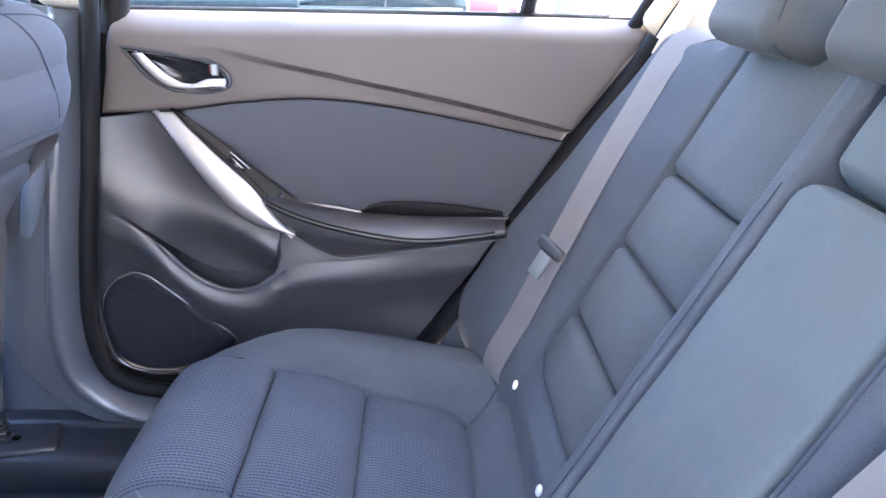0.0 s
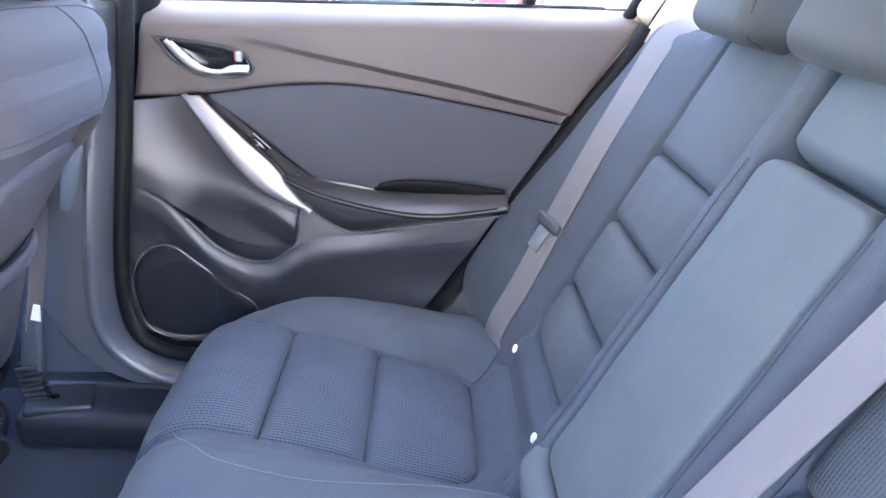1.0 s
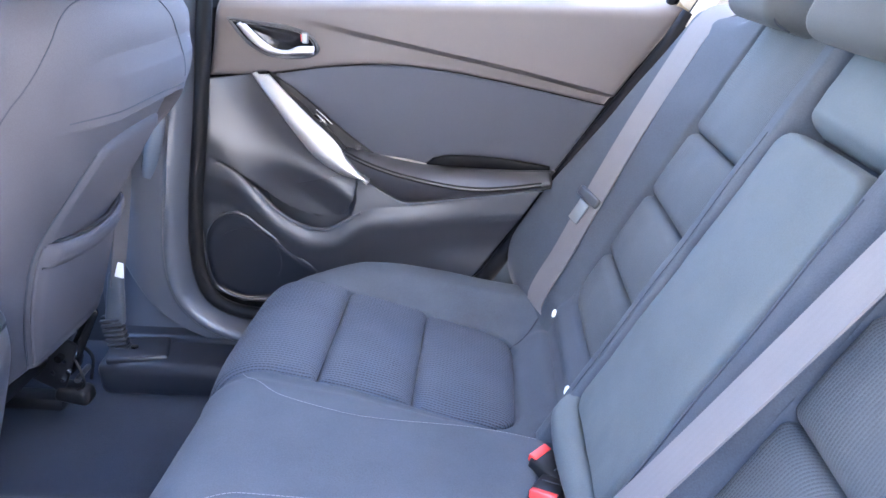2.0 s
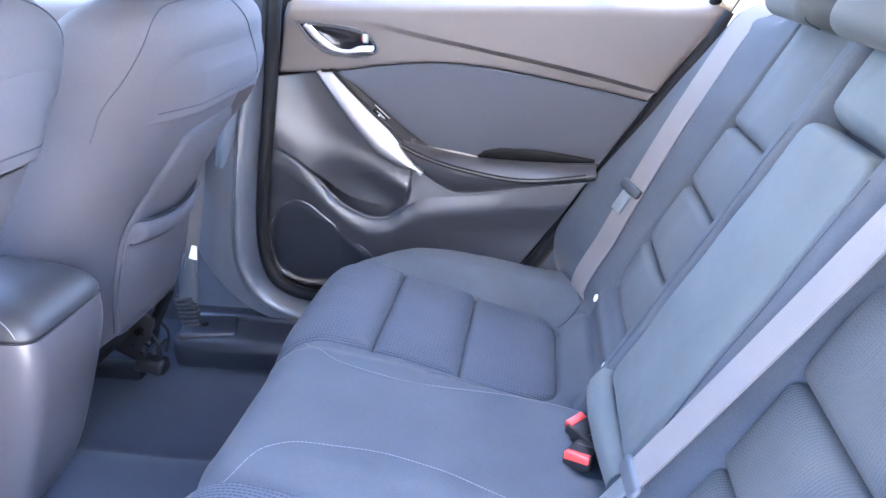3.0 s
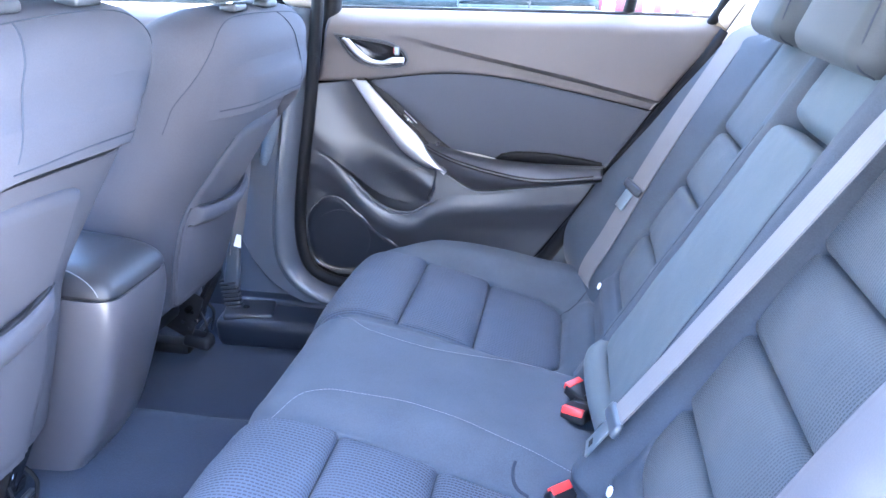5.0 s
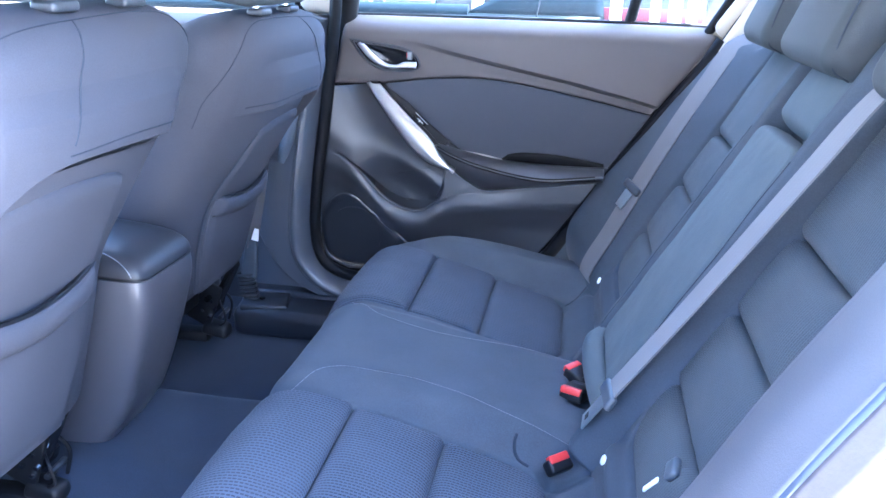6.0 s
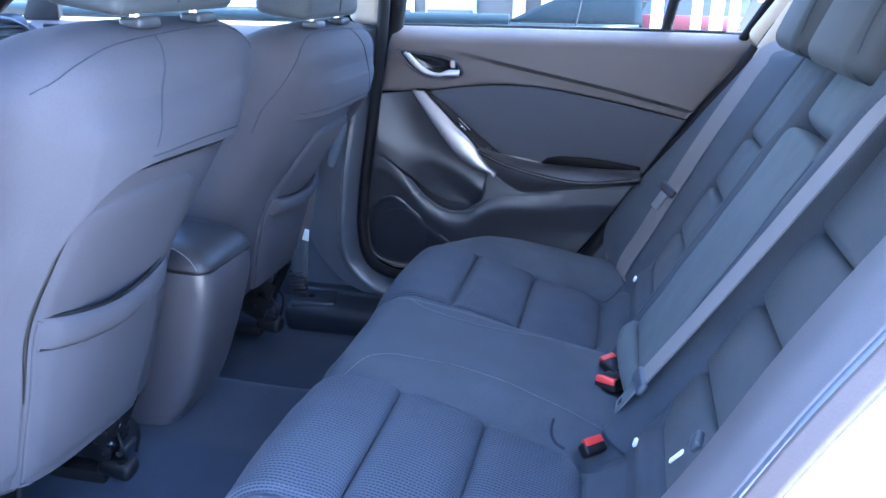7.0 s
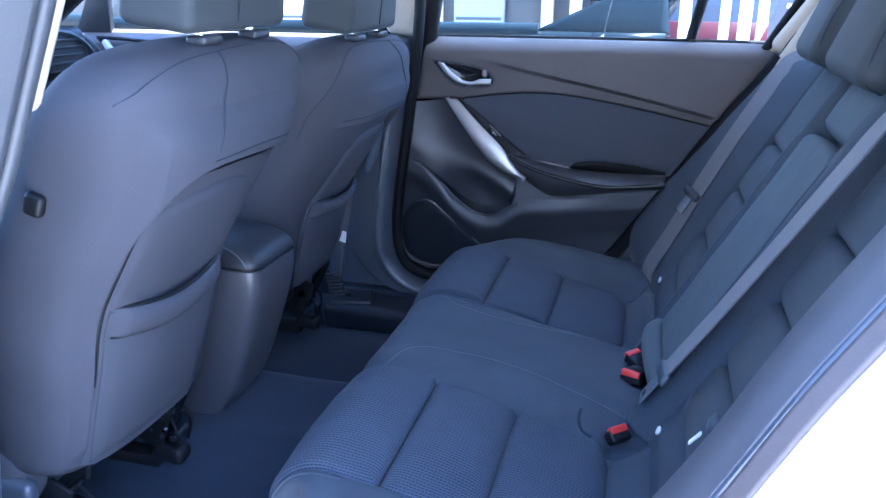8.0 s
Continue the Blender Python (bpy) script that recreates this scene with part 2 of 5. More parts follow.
def loft(name, rings, material, caps=True, sharp=45, uvs=None):
    """A skin over rings of equal count."""
    n = len(rings[0])
    verts = [p for r in rings for p in r]
    faces = [(a * n + i, a * n + (i + 1) % n, (a + 1) * n + (i + 1) % n, (a + 1) * n + i) for a in range(len(rings) - 1) for i in range(n)]
    if caps:
        faces += [tuple(range(n))[::-1], tuple(range((len(rings) - 1) * n, len(rings) * n))]
    me = mesh_of(name, verts, faces, material, uvs, sharp)
    bm = bmesh.new()
    bm.from_mesh(me)
    bmesh.ops.recalc_face_normals(bm, faces=bm.faces)
    bm.to_mesh(me)
    bm.free()
    return me


def tube(name, pts, r, material, n=10, seg=None, flat=1.0):
    """A round or flattened cord along a smooth line."""
    pts = along(pts, seg or 6 * len(pts))
    rings = []
    up = Vector((0.03, 0.02, 1))
    for i, p in enumerate(pts):
        d = (pts[min(i + 1, len(pts) - 1)] - pts[max(i - 1, 0)]).normalized()
        if abs(d.dot(up)) > 0.97 * up.length:
            up = Vector((1, 0.05, 0.02))
        a = d.cross(up).normalized()
        b = a.cross(d)
        up = b
        rings.append([p + a * (r * math.cos(k * 2 * math.pi / n)) + b * (r * flat * math.sin(k * 2 * math.pi / n)) for k in range(n)])
    return loft(name, rings, material)


def ribbon(name, pts, width, side, material, thick=0.0014, seg=60):
    """A flat band along a smooth line; side(t) is the direction across it."""
    pts = along(pts, seg)
    rings, uvs = [], []
    run = 0.0
    for i, p in enumerate(pts):
        d = (pts[min(i + 1, seg)] - pts[max(i - 1, 0)]).normalized()
        s = Vector(side(i / seg) if callable(side) else side)
        s = (s - d * s.dot(d)).normalized()
        nrm = d.cross(s).normalized()
        if i:
            run += (p - pts[i - 1]).length
        ring = []
        for k in range(7):
            w = (k / 6 - 0.5) * width
            ring.append((p + s * w + nrm * thick, (run, w)))
        for k in range(6, -1, -1):
            w = (k / 6 - 0.5) * width
            ring.append((p + s * w - nrm * thick, (run, w)))
        rings.append([q[0] for q in ring])
        uvs += [q[1] for q in ring]
    return loft(name, rings, material, uvs=uvs, sharp=50)


def rbox(size, r=0.01, seg=3, m=None, taper=None):
    """A box with rounded edges as a bmesh, moved by the matrix m. taper: scale in x and y of its top."""
    bm = bmesh.new()
    bmesh.ops.create_cube(bm, size=1)
    for v in bm.verts:
        k = taper if taper and v.co.z > 0 else (1, 1)
        v.co = Vector((v.co.x * size[0] * k[0], v.co.y * size[1] * k[1], v.co.z * size[2]))
    bmesh.ops.bevel(bm, geom=bm.edges[:], offset=r, segments=seg, profile=0.5, affect="EDGES")
    if m is not None:
        bm.transform(m)
    return bm


def disc(r, h, m, n=20, bevel=0.0):
    bm = bmesh.new()
    bmesh.ops.create_cone(bm, cap_ends=True, segments=n, radius1=r, radius2=r, depth=h)
    if bevel:
        rim = [e for e in bm.edges if len({round(v.co.z, 5) for v in e.verts}) == 1]
        bmesh.ops.bevel(bm, geom=rim, offset=bevel, segments=2, affect="EDGES")
    bm.transform(m)
    return bm


def pad(name, place, a0, a1, b0, b1, material, parent, rc=0.03, rc2=None, edge=0.028, depth=0.014, crown=0.006, n=36, label="", lift=0.0, seed=0, cross=0.0):
    """A padded panel with rolled edges on a surface place(a, b, height)."""
    ca, cb, ha, hb = (a0 + a1) / 2, (b0 + b1) / 2, (a1 - a0) / 2, (b1 - b0) / 2
    rlo, rhi = rc, rc if rc2 is None else rc2
    verts, uvs, faces = [], [], []
    for j in range(n + 1):
        for i in range(n + 1):
            x = math.sin(math.pi / 2 * (2 * i / n - 1)) * 0.6 + 0.4 * (2 * i / n - 1)
            y = math.sin(math.pi / 2 * (2 * j / n - 1)) * 0.6 + 0.4 * (2 * j / n - 1)
            x, y = x * ha, y * hb
            d = min(ha - abs(x), hb - abs(y))
            rc = rlo if x < 0 else rhi
            if abs(x) > ha - rc and abs(y) > hb - rc:
                vx, vy = abs(x) - (ha - rc), abs(y) - (hb - rc)
                l = math.hypot(vx, vy)
                k = max(vx, vy) / l if l else 1
                d = rc - l * k
                x, y = math.copysign(ha - rc + vx * k, x), math.copysign(hb - rc + vy * k, y)
            q = min(max(d / edge, 0), 1)
            if cross:
                q = min(q, (ha - abs(x)) / cross)
            q = min(max(q, 0), 1)
            h = lift - depth + depth * math.sqrt(1 - (1 - q) ** 2) + crown * (1 - (x / ha) ** 2) * (1 - (y / hb) ** 2)
            w = noise.noise((x * 14 + seed * 7.1, y * 14, seed)) * 0.0022 * q + noise.noise((x * 45, y * 45 + seed, seed)) * 0.0006 * q
            verts.append(place(ca + x, cb + y, h + w))
            roll = depth - depth * math.sqrt(1 - (1 - q) ** 2)
            ends = ha - abs(x) < hb - abs(y)
            uvs.append((ca + x + (math.copysign(roll, x) if ends else 0), cb + y + (0 if ends else math.copysign(roll, y))))
    wd = n + 1
    for j in range(n):
        for i in range(n):
            faces.append((j * wd + i, j * wd + i + 1, (j + 1) * wd + i + 1, (j + 1) * wd + i))
    return part(name, mesh_of(name, verts, faces, material, uvs, 75), material, parent, label)


def mir(y):
    return 2 * YC - y


# ---------------------------------------------------------------- ground, body shell
def ground_and_shell():
    g = part("ground", sheet("ground", lambda u, v: (lerp(-400, 400, u), lerp(-400, 400, v), 0), 4, 4, CONCRETE), CONCRETE)
    tagged(g, "pale concrete of a sunlit parking lot", "ground", kind="structure")
    # unseen wall, added to shape the light that enters by the near doorway
    w = part("wall_near", rbox((18, 0.2, 5.2), 0.02, 1, pose(0, -8.0, 2.6)), PLASTER)
    tagged(w, "plain wall added out of view beyond the parking bay", "wall", kind="structure")
    # floor pan with the raised middle tunnel
    def pan(u, v):
        y = lerp(-0.10, 1.46, u)
        d = abs(y - YC)
        z = 0.205 + 0.080 * (1 - sstep(0.12, 0.26, d)) + 0.03 * sstep(0.62, 0.66, d)
        x = lerp(-1.9, 0.3, v)
        return (x, y, z + noise.noise((x * 9, y * 9, 2)) * 0.003)
    f = part("floor", sheet("floor", pan, 120, 90, CARPET), CARPET, thick=-0.03)
    tagged(f, "dark carpeted car floor with a raised middle tunnel", "floor", kind="structure")
    c = part("ceiling", sheet("ceiling", lambda u, v: (lerp(-1.40, 0.80, u), lerp(-0.02, 1.34, v), 1.40 + 0.05 * math.sin(math.pi * v) ** 0.5 + 0.03 * math.sin(math.pi * u)), 24, 24, BEIGE), BEIGE, thick=-0.02)
    tagged(c, "beige cloth headliner under the car roof", "ceiling", kind="structure")
    r = part("roof", sheet("roof", lambda u, v: (lerp(-1.42, 0.84, u), lerp(-0.15, 1.47, v), 1.43 + 0.06 * math.sin(math.pi * v) ** 0.5 + 0.03 * math.sin(math.pi * u)), 24, 24, PAINT), PAINT, thick=-0.008)
    tagged(r, "white painted car roof panel", "roof", kind="structure")
    g = part("window_rear", sheet("window_rear", lambda u, v: (lerp(0.82, 1.42, v), lerp(0.02, 1.30, u), lerp(1.455, 1.03, v) + 0.03 * math.sin(math.pi * u)), 8, 8, GLASS), GLASS, thick=0.004)
    tagged(g, "tinted sloping rear window", "window", kind="structure")
    # parcel shelf and boot wall behind the seat
    s = part("parcel_shelf", rbox((0.62, 1.36, 0.03), 0.01, 2, pose(0.89, YC, 0.950)), CLOTH)
    tagged(s, "dark cloth parcel shelf behind the rear seat", "shelf", kind="structure")
    w = part("wall_rear", rbox((0.03, 1.44, 0.85), 0.01, 2, pose(0.62, YC, 0.55)), CLOTH)
    tagged(w, "plain panel between the rear seat and the boot", "wall", kind="structure")
    w = part("wall_front", rbox((0.05, 1.44, 0.75), 0.01, 2, pose(-1.92, YC, 0.55)), BLACK)
    tagged(w, "plain bulkhead ahead of the front footwells", "wall", kind="structure")


def body_side():
    """White outer panels: the far side's doors and the near side's sill, quarter and front door."""
    t = thing("car_body_side", "white painted outer body side beyond the closed doors", "body panel", (-0.2, 1.52, 0.3), kind="structure")
    part("front_skin", rbox((1.60, 0.03, 0.78), 0.012, 2, pose(-1.40, 1.53, 0.64)), PAINT, t)
    part("rear_skin", rbox((2.2, 0.03, 0.78), 0.012, 2, pose(0.52, 1.53, 0.64)), PAINT, t)
    n = thing("car_body_side", "white painted body around the open rear doorway", "body panel", (-0.2, -0.17, 0.2), kind="structure")
    part("sill_skin", rbox((2.3, 0.07, 0.16), 0.03, 3, pose(-0.75, -0.165, 0.235)), PAINT, n)
    part("front_door_skin", rbox((1.20, 0.09, 0.72), 0.02, 3, pose(-1.34, -0.13, 0.67)), PAINT, n)
    # rear quarter with the raked doorway edge
    def edge(z):
        return curve([(0.22, -0.13), (0.36, -0.05), (0.442, 0.012), (0.508, 0.058), (0.62, 0.128), (0.74, 0.198), (0.859, 0.257), (0.957, 0.313), (1.06, 0.375), (1.42, 0.60)], z)
    def tuck(z):
        return 0.06 * max(0, z - 1.05)
    def jamb(u, v):
        z = lerp(0.24, 1.40, v)
        y = curve([(0, -0.022), (0.12, -0.021), (0.2, -0.030), (0.6, -0.090), (1, -0.138)], u)
        x = edge(z) + curve([(0, 0.070), (0.12, 0.018), (0.2, 0.012), (0.6, 0.001), (1, 0.005)], u)
        return (x, y + tuck(z), z)
    part("jamb_trim", sheet("jamb_trim", jamb, 30, 50, JAMB), JAMB, n, "grey plastic door jamb", thick=-0.008)
    zs = (0.26, 0.36, 0.45, 0.53, 0.62, 0.72, 0.80, 0.88, 0.95, 1.05, 1.2, 1.40)
    part("seal_edge", tube("seal_edge", [(edge(z) + 0.003, -0.139 + tuck(z), z) for z in zs], 0.0055, PILLAR, 8, 60), PILLAR, n, "rubber door seal")
    part("seal_gap", tube("seal_gap", [(edge(z) + 0.005, -0.132 + tuck(z), z) for z in zs], 0.0050, RUBBER, 8, 60), RUBBER, n)
    part("inner_gap", tube("inner_gap", [(edge(z) + 0.019, -0.017 + tuck(z), z) for z in zs], 0.0050, RUBBER, 8, 60), RUBBER, n)
    # brownish band between the door seal and the white quarter
    def flange(u, v):
        z = lerp(0.24, 1.40, v)
        return (edge(z) + 0.006 + 0.011 * u, lerp(-0.141, -0.162, u) + tuck(z), z)
    part("flange", sheet("flange", flange, 6, 50, BROWNEDGE), BROWNEDGE, n, "brownish flange at the doorway edge", thick=-0.006)
    def quarter(u, v):
        z = lerp(0.22, 1.06, v)
        x = lerp(edge(z) + 0.0125, 1.5, u ** 1.6)
        return (x, -0.200 + 0.048 * (1 - sstep(0.0, 0.03, x - edge(z) - 0.0125)) - 0.01 * math.sin(v * 3), z)
    part("quarter_skin", sheet("quarter_skin", quarter, 40, 30, PAINT), PAINT, n, thick=0.004)
    part("quarter_pillar", rbox((0.22, 0.10, 0.40), 0.03, 3, pose(0.66, -0.10, 1.24, 0, 32, 0)), PAINT, n)


# ---------------------------------------------------------------- rear bench
def back(s, y, h):
    return (0.194 + 0.482 * s - 0.876 * h, y, 0.48 + 0.876 * s + 0.482 * h)


TOP = 0.445
def cush(a, y, h):
    """On the cushion: a metres from its rear end forwards and down over the front edge."""
    if a <= TOP:
        x, z, nx, nz = 0.16 - a * 0.987, 0.438 + a * 0.163, 0.163, 0.987
    else:
        r = 0.085
        cx, cz = 0.16 - TOP * 0.987 - 0.163 * r, 0.438 + TOP * 0.163 - 0.987 * r
        th = (a - TOP) / r
        if th < 1.75:
            g = radians(9) - th
            nx, nz = math.sin(g), math.cos(g)
            x, z = cx + r * nx, cz + r * nz
        else:
            g = radians(9) - 1.75
            nx, nz = math.sin(g), math.cos(g)
            e = (th - 1.75) * r
            x, z = cx + r * nx + e * nz * -1, cz + r * nz + e * nx
    return (x + nx * h, y, z + nz * h)


PAD_IN, PAD_OUT = 0.190, 0.522        # a seat's pads, from the middle line
CREASE = (0.035, 0.148, 0.280, 0.411, 0.648)
CUSHION = (0.05, 0.224, 0.376, 0.655)
SIDE = [(-0.02, 0.705), (0.28, 0.702), (0.36, 0.682), (0.42, 0.645), (0.455, 0.605), (0.49, 0.572), (0.54, 0.560), (0.74, 0.556)]


def dish(a):
    """How far the seat's hollow lies under the cushion's plane."""
    return -0.030 * (1 - sstep(0.04, 0.38, a))


def seat_place(a, y, h):
    return cush(a, y, h + dish(a))


def inside(a, d, a0, a1, r):
    """Distance inwards from the rim of a seat's pads, whose corners at a0 are round."""
    e = min(d - PAD_IN, PAD_OUT - d, a - a0, a1 - a)
    q = r - (a - a0)
    w = r - min(d - PAD_IN, PAD_OUT - d)
    return min(e, r - math.hypot(q, w)) if q > 0 and w > 0 else e


def stitches(name, f, n, parent, length=0.85):
    """A row of short threads along f(t)."""
    verts, faces = [], []
    for i in range(n):
        a, b = Vector(f(i / n)), Vector(f((i + length) / n))
        d = (b - a).normalized()
        s = d.cross(Vector((0.2, 0.1, 1))).normalized() * 0.0006
        u = d.cross(s).normalized() * 0.0006
        k = len(verts)
        verts += [a + s, a - s, a + u + d * 0.001, b + s, b - s, b + u - d * 0.001]
        faces += [(k, k + 2, k + 5, k + 3), (k + 1, k + 4, k + 5, k + 2), (k, k + 3, k + 4, k + 1)]
    return part(name, mesh_of(name, verts, faces, STITCH), STITCH, parent, "pale grey stitching")


BOLSTER = [(-0.06, 0.115), (0.03, 0.126), (0.1, 0.124), (0.17, 0.118), (0.24, 0.108), (0.31, 0.095), (0.38, 0.087), (0.45, 0.077), (0.52, 0.067), (0.60, 0.058)]


def bolster(s, d):
    """Height of the backrest's side bolster, d from the middle line; its foot is round."""
    k = max(0.0, min((0.03 - s) / 0.11, 1.0))
    foot = math.sqrt(1 - k * k)
    return curve(BOLSTER, s) * (1 - (1 - max(0, min((d - 0.515) / 0.215, 1))) ** 1.25) * lerp(foot, 1, 0.25)


def rear_bench():
    t = thing("rear_seat", "dark grey cloth rear bench seat with three places", "car seat", (0.0, YC, 0.25))

    def ch(a, y):
        d = abs(y - YC)
        out = sstep(0.515, 0.600, d)
        side = curve(SIDE, a)
        h = lerp(dish(a) * sstep(0.10, 0.20, d), 0.026 * (1 - sstep(0.36, 0.47, a)), out)
        h += 0.018 * (1 - sstep(0.125, 0.185, d))
        k = inside(a, d, CUSHION[0] - 0.006, CUSHION[3] + 0.02, 0.07) / 0.007
        h -= 0.014 * min(max(k, 0), 1)
        roll = lerp(0.065, 0.030, sstep(0.38, 0.48, a))
        q = 1 - min(max((side - d) / roll, 0), 1)
        h -= 0.15 * (1 - math.sqrt(1 - q * q))
        h += 0.03 * (1 - sstep(0.0, 0.05, a)) * sstep(0.16, 0.22, d) * (1 - sstep(0.5, 0.6, d))
        h -= 0.02 * sstep(0.45, 0.6, a) * (1 - sstep(0.10, 0.2, d))
        for y0 in (0.708, 0.650):              # the slots from which the buckles look
            h -= 0.020 * math.exp(-((y - y0) / 0.030) ** 4 - ((a - 0.006) / 0.030) ** 4)
        h -= 0.018 * math.exp(-((y - 0.462) / 0.030) ** 4 - ((a - 0.036) / 0.032) ** 4)
        return h + noise.noise((a * 12, y * 12, 5)) * 0.0025

    def base(u, v):
        a = lerp(-0.02, 0.74, v)
        y = YC + (2 * u - 1) * curve(SIDE, a)
        return cush(a, y, ch(a, y))
    part("cushion", sheet("cushion", base, 380, 170, CLOTH, lambda u, v: (v * 0.76, u * 1.43)), CLOTH, t, "plain dark cloth seat cushion", thick=0.02)
    for i in range(3):
        for side, y0, y1 in ((0, YC + PAD_IN, YC + PAD_OUT), (1, YC - PAD_OUT, YC - PAD_IN)):
            pad("cushion_panel", seat_place, CUSHION[i] + 0.0002, CUSHION[i + 1] - 0.0002, y0 + 0.0005, y1 - 0.0005, PUNCHED, t, rc=0.070 if i == 0 else 0.006, rc2=0.005, edge=0.011, depth=0.015, cross=0.030,
                crown=0.007, lift=(0.000, 0.004, 0.011)[i], label="punched cloth panel" if i == 0 else "", seed=i + 3 * side)

    def bh(s, y):
        d = abs(y - YC)
        h = bolster(s, d)
        q = max(0.0, min((d - 0.705) / 0.040, 1.0))
        h -= 0.13 * (1 - math.sqrt(1 - q * q))
        if d < 0.189:
            q = max(0.0, 1 - (d - 0.1235) / 0.008, (d - 0.152) / 0.036)
            h += 0.060 * math.sqrt(max(0.0, 1 - q * q)) - 0.018
        h += 0.013 * math.exp(-((s - 0.002) / 0.020) ** 2) * sstep(0.185, 0.21, d) * (1 - sstep(0.50, 0.56, d))
        k = inside(s, d, CREASE[0], 9, 0.06) / 0.010
        h -= 0.026 * min(max(k, 0), 1)
        h -= 0.35 * max(0, s - 0.65) ** 1.3 if s > 0.65 else 0
        q = max(0.0, min((s - 0.570) / 0.052, 1.0)) * sstep(0.535, 0.60, d)
        h -= 0.08 * (1 - math.sqrt(1 - q * q))
        return h + noise.noise((s * 11, y * 11, 9)) * 0.002

    def rest(u, v):
        y = lerp(YC - 0.745, YC + 0.745, u)
        s = lerp(-0.06, lerp(0.71, 0.622, sstep(0.500, 0.56, abs(y - YC))), v)
        return back(s, y, bh(s, y))
    part("backrest", sheet("backrest", rest, 460, 130, CLOTH, lambda u, v: (v * 0.74, u * 1.49), flip=True), CLOTH, t, "plain dark cloth backrest", thick=0.03)
    for i in range(4):
        for side, y0, y1 in ((0, YC + PAD_IN, YC + PAD_OUT), (1, YC - PAD_OUT, YC - PAD_IN)):
            pad("backrest_panel", back, CREASE[i] + 0.0003, CREASE[i + 1] - 0.0003, y0 + 0.006, y1 - 0.001, PUNCHED_BACK, t, rc=0.06 if i == 0 else 0.016, rc2=0.012, edge=0.022, depth=0.022, crown=0.010, label="punched cloth panel" if i == 0 else "", seed=20 + i + 4 * side)
    pad("armrest", back, 0.03, 0.502, YC - 0.122, YC + 0.122, CLOTH_SOFT, t, rc=0.035, edge=0.011, depth=0.04, crown=0.008, lift=0.038, n=90, label="folded centre armrest in plain dark cloth", seed=40)
    pad("centre_panel", back, 0.506, 0.66, YC - 0.120, YC + 0.120, CLOTH_SOFT, t, rc=0.022, edge=0.026, depth=0.05, crown=0.006, lift=0.030, n=40, seed=41)
    part("armrest_roll", tube("armrest_roll", [back(0.010, YC - 0.110, 0.018), back(0.008, YC - 0.02, 0.031), back(0.008, YC + 0.05, 0.037), back(0.012, YC + 0.110, 0.036), back(0.020, YC + 0.134, 0.024)], 0.023, CLOTH_SOFT, 20, 30), CLOTH_SOFT, t)
    part("pull_loop", rbox((0.006, 0.012, 0.020), 0.0025, 2, Matrix.Translation(back(0.500, YC - 0.104, 0.018)) @ pose(0, 0, 0, 0, 29, 12)), RUBBER, t, "black strap loop")
    for side in (0, 1):
        f = (lambda y: y) if side == 0 else mir
        # the curved seam that parts the middle place from the outer one
        def seam(u):
            a = curve([(0, 0.50), (0.05, 0.482), (0.12, 0.445), (0.20, 0.405), (0.45, 0.28), (1, 0.03)], u)
            d = curve([(0, 0.205), (0.05, 0.178), (0.12, 0.128), (0.20, 0.106), (0.45, 0.095), (1, 0.145)], u)
            y = f(YC + d)
            return cush(a, y, ch(a, y) + 0.0012)
        stitches("seam_thread", seam, 90, t)
        rail = [(k / 20 * 0.44 + 0.04, f(YC + 0.138)) for k in range(21)]
        part("rail_seam", tube("rail_seam", [back(q, y, bh(q, y) + 0.0002) for q, y in rail], 0.0011, SEAM, 6, 40), SEAM, t)
        # the short seam from the pads' rear corner to the bolster's foot
        def corner(u):
            a, d = lerp(0.062, -0.004, u), lerp(0.478, 0.575, u) - 0.012 * math.sin(math.pi * u)
            y = f(YC + d)
            return cush(a, y, ch(a, y) + 0.0002)
        part("corner_seam", tube("corner_seam", [corner(k / 10) for k in range(11)], 0.0016, SEAM, 6, 20), SEAM, t)
        # and the piping where the front wraps round to the side
        def piping(u):
            a = lerp(0.43, 0.66, u)
            y = f(YC + 0.5345)
            return cush(a, y, ch(a, y) + 0.001)
        part("piping", tube("piping", [piping(k / 12) for k in range(13)], 0.0022, CLOTH, 8, 40), CLOTH, t)
    slot = [cush(a, YC - d, ch(a, YC - d) + 0.0008) for a, d in ((0.116, 0.148), (0.117, 0.158), (0.113, 0.171), (0.103, 0.182), (0.088, 0.188))]
    part("slot_seam", tube("slot_seam", slot, 0.0024, SEAM, 6, 30), SEAM, t)


def headrest(y, width):
    t = thing("headrest", "dark cloth headrest on top of the rear seat", "headrest", back(0.62, y, 0.0), "rear headrests")
    m = Matrix.Translation(back(0.684, y, 0.046)) @ pose(0, 0, 0, 0, 17, 0)
    bm = rbox((0.112, width, 0.164), 0.031, 6, m, taper=(0.82, 0.94))
    part("cushion", bm, CLOTH_HEAD, t, sharp=60)
    for d in (-1, 1):
        pts = [m @ Vector((-0.055 * k, d * (width / 2 - 0.010) * w, z)) for k, z, w in ((0.1, -0.0815, 0.92), (0.62, -0.073, 0.98), (0.80, -0.03, 1.0), (0.76, 0.03, 0.98), (0.5, 0.074, 0.94))]
        part("seam", tube("seam", pts, 0.0013, SEAM, 6, 24), SEAM, t)


# ---------------------------------------------------------------- front seats
FS_Z = [(0.34, -0.724), (0.46, -0.694), (0.60, -0.655), (0.70, -0.628), (0.80, -0.572), (0.90, -0.512), (0.98, -0.472), (1.04, -0.462), (1.07, -0.472), (1.09, -0.492), (1.101, -0.520), (1.104, -0.545)]
